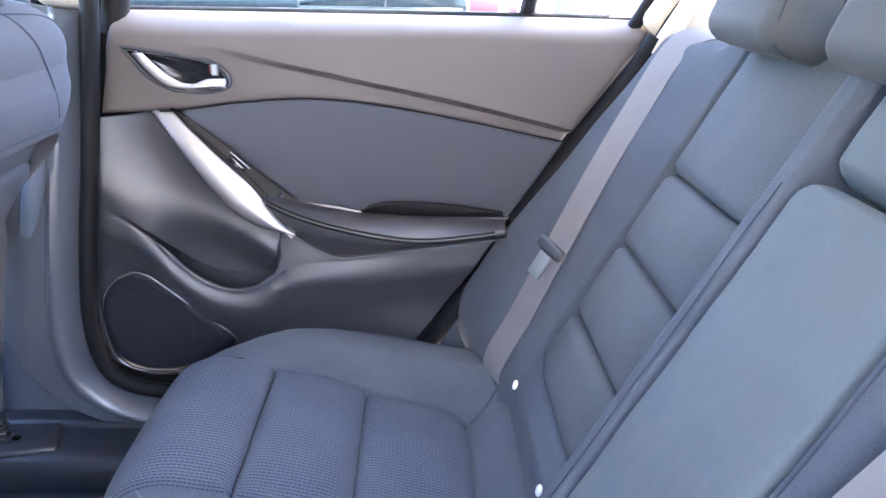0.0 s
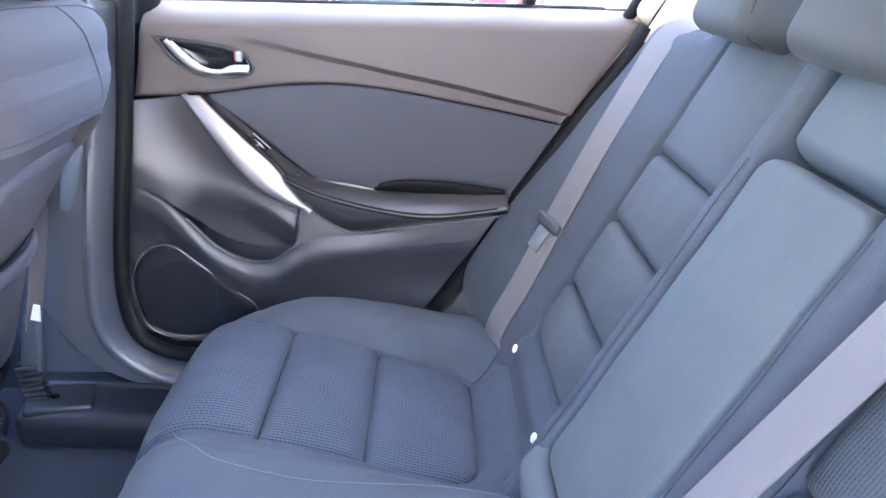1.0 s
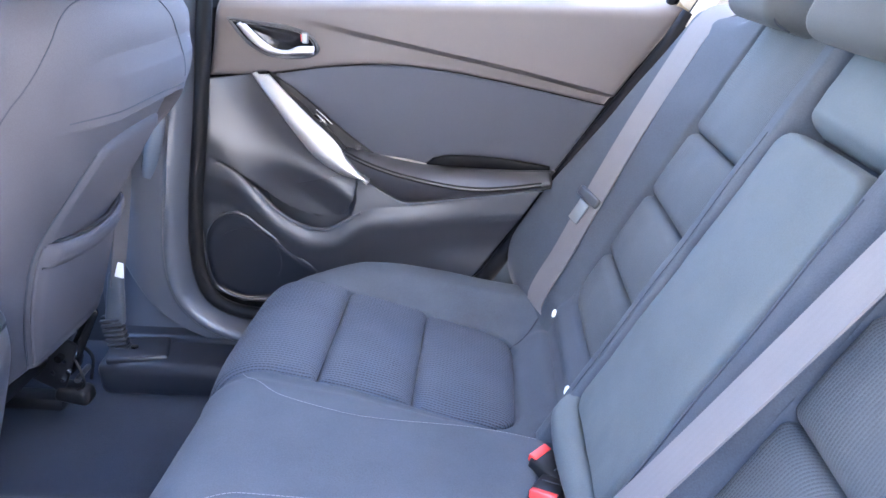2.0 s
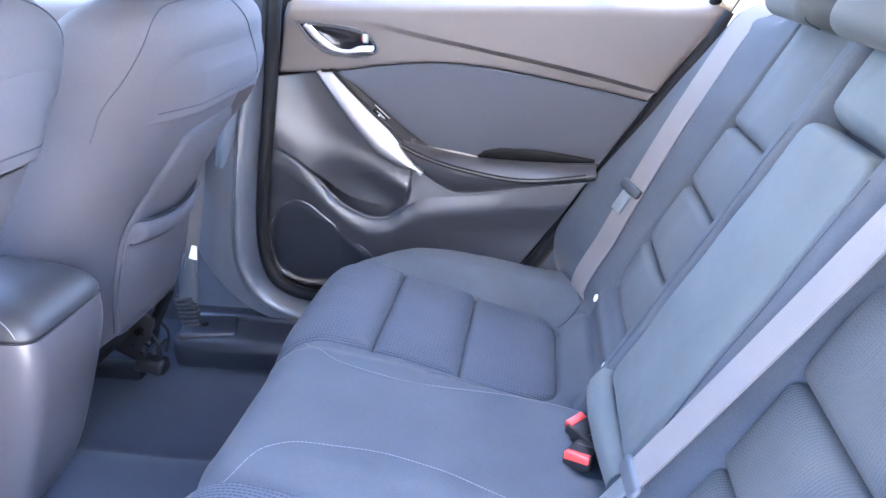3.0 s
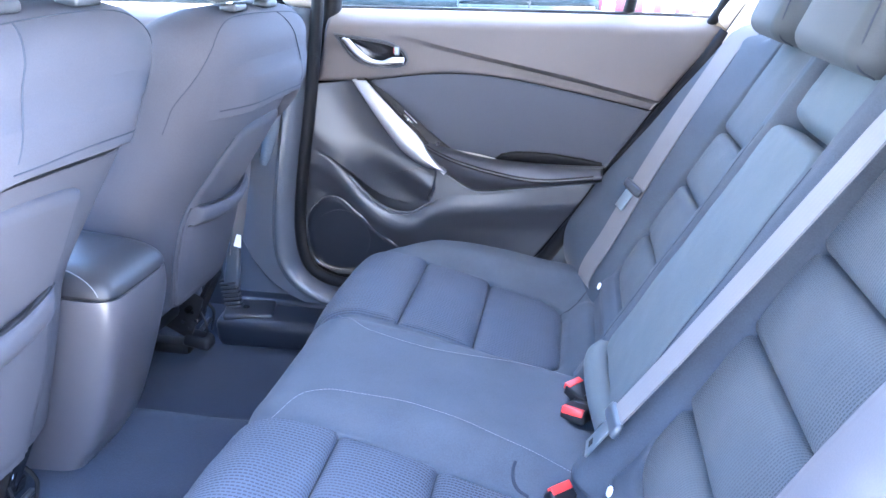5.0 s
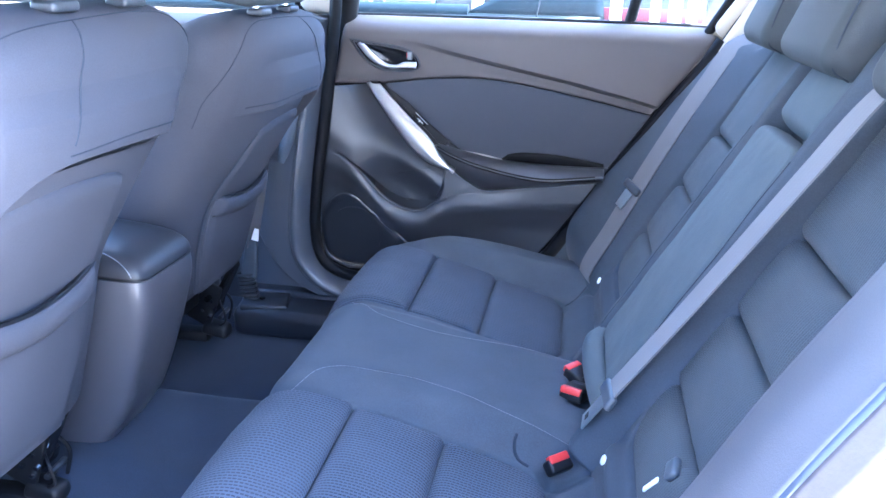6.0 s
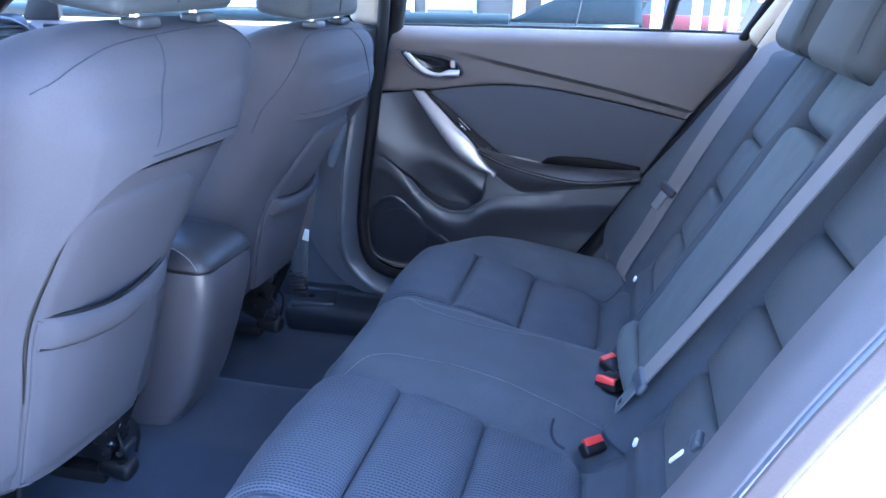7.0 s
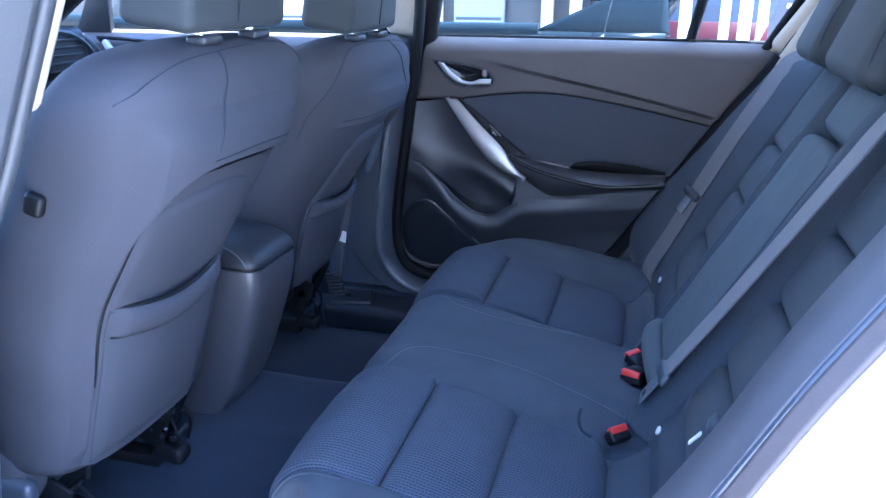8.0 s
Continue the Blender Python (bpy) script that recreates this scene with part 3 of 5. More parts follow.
FS_W = [(0.34, 0.212), (0.46, 0.220), (0.60, 0.229), (0.80, 0.237), (0.88, 0.239), (0.93, 0.244), (0.98, 0.256), (1.02, 0.263), (1.05, 0.257), (1.075, 0.236), (1.092, 0.203), (1.101, 0.155), (1.104, 0.100)]
FS_D = [(0.34, 0.20), (0.70, 0.26), (0.93, 0.27), (1.00, 0.25), (1.04, 0.22), (1.07, 0.18), (1.09, 0.13), (1.101, 0.07), (1.104, 0.03)]


def fs_rear(d, z):
    """x of the back of a front seat, d from its middle line, at height z."""
    w, dp = curve(FS_W, z), curve(FS_D, z)
    k = min(abs(d) / w, 0.999)
    return curve(FS_Z, z) - dp / 2 + dp / 2 * (1 - k ** 3.2) ** (1 / 3.2)


def front_seat(yc, out, foot, drop=0.0):
    """out: +1 where the door is towards +y; foot: height of the backrest's lower edge."""
    t = thing("front_seat", "dark grey cloth front seat with a map pocket on its back", "car seat", (-0.9, yc, 0.22), "front seats")
    rings = []
    for i in range(61):
        z = lerp(foot, 1.104, 0.5 + 0.5 * math.sin((i / 60 - 0.5) * math.pi))
        k = 1 - math.sqrt(1 - (1 - min((z - foot) / 0.03, 1)) ** 2)
        w, dp, xr = curve(FS_W, z) - 0.03 * k, curve(FS_D, z) - 0.06 * k, curve(FS_Z, z) - 0.035 * k
        ring = []
        for k in range(64):
            a = 2 * math.pi * k / 64
            c, s = math.cos(a), math.sin(a)
            ring.append(Vector((xr - dp / 2 + dp / 2 * math.copysign(abs(c) ** (2 / 3.2), c), yc + w * math.copysign(abs(s) ** (2 / 3.2), s), z)))
        rings.append(ring)
    part("backrest", loft("backrest", rings, CLOTH_FRONT, sharp=70), CLOTH_FRONT, t)

    FOLD_LINE = [(0.26, 0.918), (0.156, 0.919), (0.05, 0.924), (-0.05, 0.927), (-0.110, 0.926), (-0.147, 0.916), (-0.170, 0.898), (-0.184, 0.872), (-0.189, 0.834), (-0.190, 0.754), (-0.187, 0.646), (-0.180, 0.45), (-0.175, 0.30)]
    border = [(p.x, p.y) for p in along(FOLD_LINE, 80)]

    def over(d, z):
        """How far the upper padding stands out, d towards the tunnel: a lip that sweeps over the back and down its outer side."""
        q, side = near_line(border, d, z)
        q = q if side < 0 else -q
        lip = 0.027 * (1 - sstep(0.95, 1.04, z)) * (1 - 0.45 * sstep(-0.10, -0.19, d) * sstep(0.90, 0.80, z))
        lip *= 1 - sstep(0.11, 0.20, d)
        lip *= 1 - sstep(0.195, 0.250, -d)
        if q > 0:
            return lip * (0.55 + 0.45 * math.exp(-q / 0.05)) * math.sqrt(1 - (1 - min(q / 0.0055, 1)) ** 2)
        return -0.002

    def cover(u, v):
        z = lerp(foot + 0.03, 1.045, v)
        w = curve(FS_W, z) * 0.93
        d = lerp(-w, w, u)
        e = min(1, min(u, 1 - u) * 14, v * 14, (1 - v) * 10)
        return (fs_rear(d, z) - 0.003 + (over(d, z) + 0.0035) * e, yc - out * d, z)
    part("upper_padding", sheet("upper_padding", cover, 240, 320, CLOTH_FRONT, flip=out > 0), CLOTH_FRONT, t, "padded cover that laps over the back panel", sharp=80)
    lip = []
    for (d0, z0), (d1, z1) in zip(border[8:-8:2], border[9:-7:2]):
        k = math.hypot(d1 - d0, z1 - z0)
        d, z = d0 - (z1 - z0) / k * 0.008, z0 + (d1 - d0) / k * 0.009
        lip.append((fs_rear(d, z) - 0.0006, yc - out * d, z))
    # a black cord stands in for the contact shade under the lip
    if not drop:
        part("fold_seam", tube("fold_seam", lip, 0.0042, BLACK, 8, 120), BLACK, t, "black cord standing for the shade under the fold")

    def right(z):
        return curve([(0.40, 0.085), (0.476, 0.100), (0.588, 0.126), (0.70, 0.122), (0.80, 0.100), (0.90, 0.066)], z)

    def panel(u, v):
        z1 = curve([(0, 0.872), (0.3, 0.888), (0.65, 0.888), (0.92, 0.880), (1, 0.870)], u)
        z = lerp(foot + 0.022, z1, v)
        d = lerp(-0.184, right(z), u)
        e = min(u * 20, (1 - u) * 20, (1 - v) * 20, 1)
        return (fs_rear(d, z) - 0.003 + 0.013 * math.sqrt(max(e, 0)), yc - out * d, z)
    part("back_panel", sheet("back_panel", panel, 70, 90, CLOTH_FRONT, flip=out > 0), CLOTH_FRONT, t)
    edge = [tuple(Vector(panel(1.0, 0.02 + 0.96 * i / 14)) + Vector((0.004, 0, 0))) for i in range(15)]
    part("panel_seam", tube("panel_seam", edge, 0.0016, SEAM, 6, 50), SEAM, t)

    def pocket(u, v):
        top = 0.714 - 0.020 * math.sin(math.pi * u)
        z = lerp(foot + 0.028, top, v)
        d = lerp(-0.178, right(z) - 0.005, u)
        e = min(u, 1 - u, v) * 14
        return (fs_rear(d, z) + 0.009 + (0.004 + 0.014 * v * math.sin(math.pi * u)) * min(1, e), yc - out * d, z)
    part("map_pocket", sheet("map_pocket", pocket, 60, 50, CLOTH_FRONT, flip=out > 0), CLOTH_FRONT, t, thick=0.004)
    def hem(u, v):
        x, y, z = pocket(0.01 + 0.98 * u, 1.0 - 0.16 * v)
        a = v * math.pi
        return (x + 0.001 + 0.0105 * math.sin(a) ** 0.7 * min(1, min(u, 1 - u) * 14), y, z + 0.004 * math.cos(a))
    part("pocket_hem", sheet("pocket_hem", hem, 50, 14, CLOTH_FRONT, flip=out < 0), CLOTH_FRONT, t, "folded hem", sharp=80)
    # black cord for the seam below the hem together with its shade
    low = [(lambda p: (p[0] + 0.0024, p[1], p[2]))(pocket(0.02 + 0.96 * i / 12, 0.835)) for i in range(13)]
    part("pocket_seam", tube("pocket_seam", low, 0.0024, BLACK, 6, 40), BLACK, t)
    # black cord that stands for the dark inside the open slot
    slot = [(lambda p: (p[0] - 0.004, p[1], p[2] + 0.005))(pocket(0.03 + 0.94 * i / 12, 1.0)) for i in range(13)]
    part("pocket_opening", tube("pocket_opening", slot, 0.0045, BLACK, 8, 40), BLACK, t)
    # seams of the upper padding: one down the middle, one along the shoulder
    down = []
    for i in range(11):
        z = lerp(0.952, 1.088, i / 10)
        d = curve([(0.952, -0.114), (1.02, -0.094), (1.06, -0.074), (1.088, -0.056)], z)
        e = min(1, (1.045 - z) / 0.100 * 1.0) if z < 1.045 else 0
        down.append((fs_rear(d, z) + (over(d, z) * min(1, e * 10) if e > 0 else 0) + 0.0004, yc - out * d, z))
    part("seam", tube("seam", down, 0.0012, SEAM, 6, 40), SEAM, t)
    brow = []
    for p in along([(-0.256, 1.035), (-0.222, 1.060), (-0.16, 1.080), (-0.056, 1.088), (0.10, 1.091), (0.17, 1.084), (0.215, 1.062), (0.240, 1.025), (0.247, 0.975), (0.238, 0.90)], 30):
        w = curve(FS_W, p.y) * 0.985
        d = max(-w, min(w, p.x))
        brow.append((fs_rear(d, p.y) + 0.0006, yc - out * d, p.y))
    part("seam", tube("seam", brow, 0.0009, SEAM, 6, 60), SEAM, t)
    # and one that follows the fold
    welt = []
    for i in range(19):
        d = lerp(0.185, -0.118, i / 18)
        z = curve([(-0.12, 0.940), (0.0, 0.943), (0.1, 0.940), (0.19, 0.934)], d)
        welt.append((fs_rear(d, z) + over(d, z) + 0.0004, yc - out * d, z))
    part("seam", tube("seam", welt, 0.0012, SEAM, 6, 40), SEAM, t)
    hy = yc - out * 0.022
    m = Matrix.Translation((-0.535, hy - out * 0.004, 1.214)) @ pose(0, 0, 0, 0, 8, 0)
    part("headrest", rbox((0.12, 0.30, 0.19), 0.018, 4, m, taper=(0.86, 0.97)), CLOTH_HEAD, t, sharp=60)
    part("seam", tube("seam", [m @ Vector((0.0605, 0.02 * out, z)) for z in (-0.08, -0.03, 0.03, 0.08)], 0.0012, SEAM, 6, 12), SEAM, t)
    for d in (-0.075, 0.075):
        part("post", tube("post", [(-0.515, hy + d, 1.08), (-0.52, hy + d, 1.16)], 0.0065, CHROME, 10, 4), CHROME, t)
        part("post_collar", rbox((0.032, 0.052, 0.014), 0.005, 3, pose(-0.510, hy + d, 1.103)), BELTDARK, t)
    part("cushion", rbox((0.46, 0.46, 0.13), 0.05, 4, pose(-1.03, yc, 0.43, 0, 6, 0)), CLOTH_FRONT, t)
    part("seat_base", rbox((0.40, 0.36, 0.06), 0.02, 2, pose(-1.015, yc, 0.355)), BLACK, t)
    part("side_cover", rbox((0.34, 0.030, 0.085), 0.012, 3, pose(-0.96, yc + out * 0.222, 0.385, 0, 4, 0)), PILLAR, t)
    for d in (out * 0.17, -out * 0.13):
        part("rail", rbox((0.40, 0.045, 0.03), 0.008, 2, pose(-1.00, yc + d, 0.240)), BLACK, t)
        if d < 0 and drop:
            continue
        part("rail_cover", rbox((0.075, 0.052, 0.036), 0.012, 3, pose(-0.780, yc + d, 0.262, 0, 10, 0), taper=(0.85, 0.8)), BLACK, t)
        br = part("bracket", rbox((0.075, 0.010, 0.12), 0.004, 2, pose(-0.800, yc + d - 0.012, 0.335, 0, 28, 0), taper=(0.6, 1)), BLACK, t)
        part("stay", rbox((0.028, 0.050, 0.030), 0.006, 2, pose(-0.785, yc + d + 0.012, 0.322, 0, 18, 0)), GLOSS, br)
        part("rod", tube("rod", [(-0.788, yc + d - 0.030, 0.352), (-0.786, yc + d + 0.045, 0.352)], 0.008, GLOSS, 12, 4), GLOSS, br)
        part("rod", tube("rod", [(-0.762, yc + d - 0.020, 0.300), (-0.764, yc + d + 0.035, 0.302)], 0.006, STEEL, 10, 4), STEEL, br)
        for bx, bz, by in ((-0.780, 0.345, 0), (-0.806, 0.318, 0), (-0.790, 0.300, 0), (-0.766, 0.330, 0.014)):
            part("bolt", disc(0.0050, 0.010, pose(bx, yc + d - 0.020 - by, bz, 90), 6, 0.001), CHROME, br)
        if d > 0:
            part("hinge_cover", rbox((0.030, 0.024, 0.15), 0.011, 4, pose(-0.748, yc + d, 0.388, 0, 28, 0), taper=(0.7, 0.8)), GLOSS, t)
        part("cable", tube("cable", [(-0.762, yc + d - 0.016, 0.345), (-0.744, yc + d - 0.03, 0.325), (-0.748, yc + d - 0.02, 0.290), (-0.775, yc + d - 0.012, 0.270)], 0.003, BLACK, 6, 16), BLACK, t)
        part("cable", tube("cable", [(-0.775, yc + d + 0.030, 0.360), (-0.752, yc + d + 0.034, 0.325), (-0.760, yc + d + 0.03, 0.275)], 0.0035, RUBBER, 6, 16), RUBBER, t)
    part("release_knob", rbox((0.030, 0.018, 0.034), 0.008, 3, pose(-0.675, yc + out * 0.245, 0.895, 0, 20, 0)), BLACK, t)
    # a backrest set lower on its slides
    for ob in t.children if drop else ():
        for vert in ob.data.vertices:
            vert.co.z -= drop * sstep(0.45, 0.95, vert.co.z)


# ---------------------------------------------------------------- console
def console():
    t = thing("centre_console", "dark plastic centre console with a stitched leather lid", "console", (-0.85, YC, 0.26))
    def rim(a, z, lift, grow):
        rear = curve([(0.22, -0.780), (0.30, -0.722), (0.35, -0.688), (0.45, -0.650), (0.556, -0.618), (0.60, -0.609), (0.635, -0.611)], z) + grow
        half = curve([(0.22, 0.082), (0.40, 0.092), (0.635, 0.104)], z) + grow
        c, q = math.cos(a), math.sin(a)
        x = 0.40 * math.copysign(abs(c) ** (2 / 13), c)
        y = half * math.copysign(abs(q) ** (2 / 9), q)
        return Vector((rear - 0.40 + x, YC + y, z + lift * (1 - (x + 0.4) / 0.8)))
    def ring(z, lift=0.0, grow=0.0):
        pts = []
        for k in range(96):
            a = 2 * math.pi * k / 96
            pts.append(rim(a + 0.17 * math.sin(4 * a), z, lift, grow))
        return pts
    part("body", loft("body", [ring(0.22 + 0.41 * i / 24, 0.05 * (i / 24) ** 3) for i in range(25)], CONSOLE), CONSOLE, t)
    part("lid_gap", loft("lid_gap", [ring(0.625, 0.05, -0.004), ring(0.640, 0.055, -0.004)], BLACK), BLACK, t)
    def dome(p, q):
        return Vector((lerp(-1.0, p.x, 0.80 + 0.20 * math.cos(q)), YC + (p.y - YC) * (0.55 + 0.45 * math.cos(q)), p.z + 0.045 * math.sin(q)))
    base = ring(0.637, 0.06, 0.001)
    part("lid", loft("lid", [[dome(p, i / 10 * math.pi / 2) for p in base] for i in range(11)] + [[dome(p, math.pi / 2).lerp(Vector((-0.99, YC, 0.713)), k) for p in base] for k in (0.3, 0.6, 0.9, 0.995)], LID, sharp=60), LID, t, "grained leather lid")
    for q in (0.0, 0.10):
        def thread(u):
            a = lerp(-1.34, -0.86, u ** 0.8) - 0.5 * q
            return dome(rim(a + 0.17 * math.sin(4 * a), 0.637, 0.06, 0.001), lerp(0.95, 0.05, u) + q) + Vector((0.0007, -0.0009, 0.0009))
        part("lid_thread", tube("lid_thread", [thread(k / 20) for k in range(21)], 0.0008, STITCH, 6, 40), STITCH, t, "pale stitching")
    return t


# ---------------------------------------------------------------- far rear door
BELT_Z = 1.04
INS_TOP = [(-0.545, 0.866), (-0.398, 0.875), (-0.299, 0.889), (-0.181, 0.898), (-0.073, 0.891), (0.076, 0.867), (0.272, 0.828)]
INS_BOT = [(-0.399, 0.863), (-0.296, 0.786), (-0.199, 0.708), (-0.081, 0.690), (0.174, 0.693)]
REAR_X = [(0.36, -0.05), (0.442, 0.018), (0.508, 0.066), (0.686, 0.178), (0.83, 0.281), (0.931, 0.362), (1.04, 0.434)]
FRONT_X = [(0.36, -0.50), (0.39, -0.565), (0.45, -0.59), (0.52, -0.593), (0.64, -0.574), (0.868, -0.537), (1.04, -0.50)]
FOLD = [(-0.60, 0.700), (-0.484, 0.690), (-0.449, 0.697), (-0.41, 0.699), (-0.36, 0.686), (-0.31, 0.660), (-0.25, 0.625)]
RIDGE = [(-0.60, 0.712), (-0.545, 0.702), (-0.505, 0.685), (-0.46, 0.650), (-0.403, 0.590), (-0.36, 0.562), (-0.322, 0.551), (-0.28, 0.557), (-0.250, 0.577), (-0.20, 0.600), (-0.10, 0.610), (0.20, 0.645)]
GRIP = [(-0.445, 0.880), (-0.377, 0.780), (-0.323, 0.722), (-0.262, 0.660), (-0.20, 0.62)]


def crease_z(x):
    return curve([(-0.55, 0.975), (-0.42, 0.990), (-0.33, 0.985), (-0.217, 0.961), (-0.082, 0.934), (0.075, 0.903), (0.236, 0.866), (0.278, 0.855), (0.40, 0.82)], x)


def door_upper_y(x, z, below):
    """below: on the lower side of the crease."""
    amp = sstep(-0.40, 0.0, x)
    d = crease_z(x) - z
    if below:
        h = amp * (0.014 - 0.024 * sstep(0.0, 0.014, d) + 0.012 * sstep(0.010, 0.06, d))
    else:
        h = 0.014 * amp * math.exp(d / 0.06)
    h += 0.010 * math.exp(-((z - 0.985) / 0.03) ** 2) * (1 - amp)
    y = 1.42 - h
    if z > 1.0:
        y += 0.042 * ((z - 1.0) / 0.04) ** 1.9
    return y


def near_line(pts, x, z):
    best = (9, 0)
    for (x0, z0), (x1, z1) in zip(pts, pts[1:]):
        dx, dz = x1 - x0, z1 - z0
        k = min(max(((x - x0) * dx + (z - z0) * dz) / (dx * dx + dz * dz), 0), 1)
        d = math.hypot(x - x0 - k * dx, z - z0 - k * dz)
        if d < best[0]:
            side = dx * (z - z0) - dz * (x - x0)
            best = (d, side)
    return best


def pocket_front(x, z):
    """The lower trim below the map pocket's lip."""
    b = max(curve(RIDGE, x) - z, 0)
    roll = 0.009 * (1 - sstep(-0.20, 0.06, x)) * sstep(-0.53, -0.42, x)
    if b < 0.030:
        h = 0.034 + roll * math.sin(b / 0.030 * math.pi / 2)
    else:
        h = (0.034 + roll) * math.exp(-((b - 0.030) / 0.060) ** 2)
    return 1.42 - h - 0.010 * (1 - sstep(0.40, 0.55, z))


def door_lower_y(x, z):
    """The moulded lower trim: a swelling, a map pocket behind its lip, a hollow behind the grip."""
    e = z - curve(RIDGE, x)
    q, above = near_line(GRIP, x, z)
    q = q if above < 0 else -q
    face = curve([(-0.20, -0.036), (-0.06, -0.040), (-0.03, -0.048), (0.0, -0.042), (0.025, -0.026), (0.05, -0.002), (0.08, 0.018), (0.12, 0.034), (0.16, 0.044), (0.23, 0.052), (0.40, 0.056)], q)
    end = curve([(0.54, -0.262), (0.58, -0.246), (0.60, -0.236), (0.64, -0.232), (0.80, -0.232)], z)
    high = sstep(-0.03, 0.04, z - curve(FOLD, x))
    mask = lerp(sstep(-0.52, -0.31, x), sstep(-0.53, -0.44, x), high) * (1 - sstep(end - 0.014, end, x))
    plain = 1.42 - pocket_front(x, z)
    if e > 0:
        left = lerp(plain, face, sstep(0.0, 0.06, e))
        right = 0.034 - 0.006 * sstep(0.0, 0.05, e)
        plain = lerp(left, right, sstep(end - 0.014, end, x))
        f = z - curve(FOLD, x)
        h = lerp(plain, lerp(-0.048, face, sstep(-0.085, 0.030, f)), mask)
    else:
        h = lerp(plain, -0.048, min(1, 3 * mask) * sstep(-0.075, -0.060, e))
    return 1.42 - h


def door_smooth_y(x, z):
    """The lower trim with its hollows eased into one another."""
    y = door_lower_y(x, z)
    k = (1 - sstep(-0.30, -0.262, x)) * sstep(0.0, 0.006, z - curve(RIDGE, x))
    if k <= 0:
        return y
    ring = [(r * math.cos(b), r * math.sin(b)) for r in (0.012, 0.024) for b in (0, 1.05, 2.09, 3.14, 4.19, 5.24)]
    return lerp(y, (y + sum(door_lower_y(max(x + p, -0.60), max(z + q, curve(RIDGE, max(x + p, -0.60)) + 0.002)) for p, q in ring)) / 13, k)


def far_door():
    t = thing("door_1", "closed rear car door with dark trim and a silver pull handle", "car door", (-0.1, 1.47, 0.36), kind="structure")

    def upper(u, v):
        xt = lerp(curve(FRONT_X, BELT_Z), curve(REAR_X, BELT_Z), u)
        xb = lerp(-0.537, 0.276, u)
        zb = curve(INS_TOP, xb)
        k = 0.4                            # where this line of the sheet meets the crease
        for _ in range(4):
            k = min(max((crease_z(lerp(xb, xt, k)) - zb) / (BELT_Z - zb), 0.12), 0.9)
        w = k * (1 - (1 - v / 0.45) ** 1.7) if v <= 0.45 else k + (1 - k) * ((v - 0.45) / 0.55) ** 1.7
        x, z = lerp(xb, xt, w), lerp(zb, BELT_Z, w)
        e = 0.006 * math.exp(-min(w, u * 4, (1 - u) * 4) * 40)
        return (x, door_upper_y(x, z, v <= 0.45) + e, z)
    part("upper_trim", sheet("upper_trim", upper, 150, 80, DOORSOFT), DOORSOFT, t, "soft grey-brown upper trim", thick=0.01, sharp=80)

    def insert(u, v):
        xt = lerp(-0.398, 0.276, u)
        zt = curve(INS_TOP, xt) - 0.002
        xb = curve([(0, -0.399), (0.35, -0.199), (0.5, -0.081), (1, 0.174)], u)
        zb = curve(INS_BOT, xb) - 0.02
        x, z = lerp(xb, xt, v), lerp(zb, zt, v)
        return (x, 1.427 - 0.008 * math.sin(math.pi * v), z)
    part("cloth_insert", sheet("cloth_insert", insert, 80, 40, INSERT), INSERT, t, "dark cloth insert", thick=0.01)

    def lower(u, v):
        xt = curve([(0, -0.537), (0.2, -0.43), (0.3, -0.396), (0.55, -0.199), (0.68, -0.081), (1, 0.176)], u)
        zt = 0.862 if xt < -0.40 else curve(INS_BOT, xt)
        if xt < -0.40:
            zt = curve(INS_TOP, xt) - 0.003
        xb = lerp(curve(FRONT_X, 0.36), curve(REAR_X, 0.36), u)
        z = lerp(0.36, zt, v)
        x = lerp(xb, xt, v)
        fx = curve(FRONT_X, z)
        x += (fx - lerp(curve(FRONT_X, 0.36), -0.537, v)) * max(0, 1 - u * 3)
        rx = curve(REAR_X, z)
        x += (rx - lerp(curve(REAR_X, 0.36), 0.176, v)) * max(0, u * 3 - 2)
        return (x, door_smooth_y(x, z), z)
    part("lower_trim", sheet("lower_trim", lower, 220, 170, DOORHARD), DOORHARD, t, "moulded dark plastic lower trim", thick=0.01)

    def front(u, v):
        x = lerp(-0.575, -0.214, u)
        top = curve(RIDGE, x)
        z = lerp(0.40, top, v)
        q = min(u * 4, (1 - u) * 10)
        return (x, pocket_front(x, z) - 0.0035 * min(q, 1) + 0.0015 + 0.006 * max(0, 1 - (top - z) / 0.008) ** 2, z)
    part("map_pocket", sheet("map_pocket", front, 100, 60, DOORHARD), DOORHARD, t, "moulded front of the map pocket", thick=0.004)
    lip = []
    for i in range(17):
        x = lerp(-0.450, -0.222, i / 16)
        lip.append((x, pocket_front(x, 2) + 0.0015, curve(RIDGE, x) - 0.002))
    part("pocket_lip", tube("pocket_lip", lip, 0.0042, DOORHARD, 12, 90), DOORHARD, t, "rolled lip of the map pocket")
    gap = [(x, door_smooth_y(x, z) - 0.0003, z) for x, z in [(lerp(-0.37, -0.275, i / 8), lerp(0.632, 0.654, i / 8)) for i in range(9)]]
    part("parting_line", tube("parting_line", gap, 0.0005, BLACK, 6, 20), BLACK, t)

    def ruled(name, a, b, n, bulge, material, label="", thick=0.006, m=6, sharp=60):
        """A strip between two smooth lines, bulging into the car."""
        pa, pb = along(a, n), along(b, n)
        def f(u, v):
            q = pa[int(round(u * n))].lerp(pb[int(round(u * n))], v)
            return (q.x, q.y - bulge * math.sin(math.pi * v) ** 0.6, q.z)
        return part(name, sheet(name, f, n, m, material), material, t, label, thick=thick, sharp=sharp)

    # armrest: leather top, double seam, leather face
    xs = [-0.252 + 0.426 * i / 60 for i in range(61)]
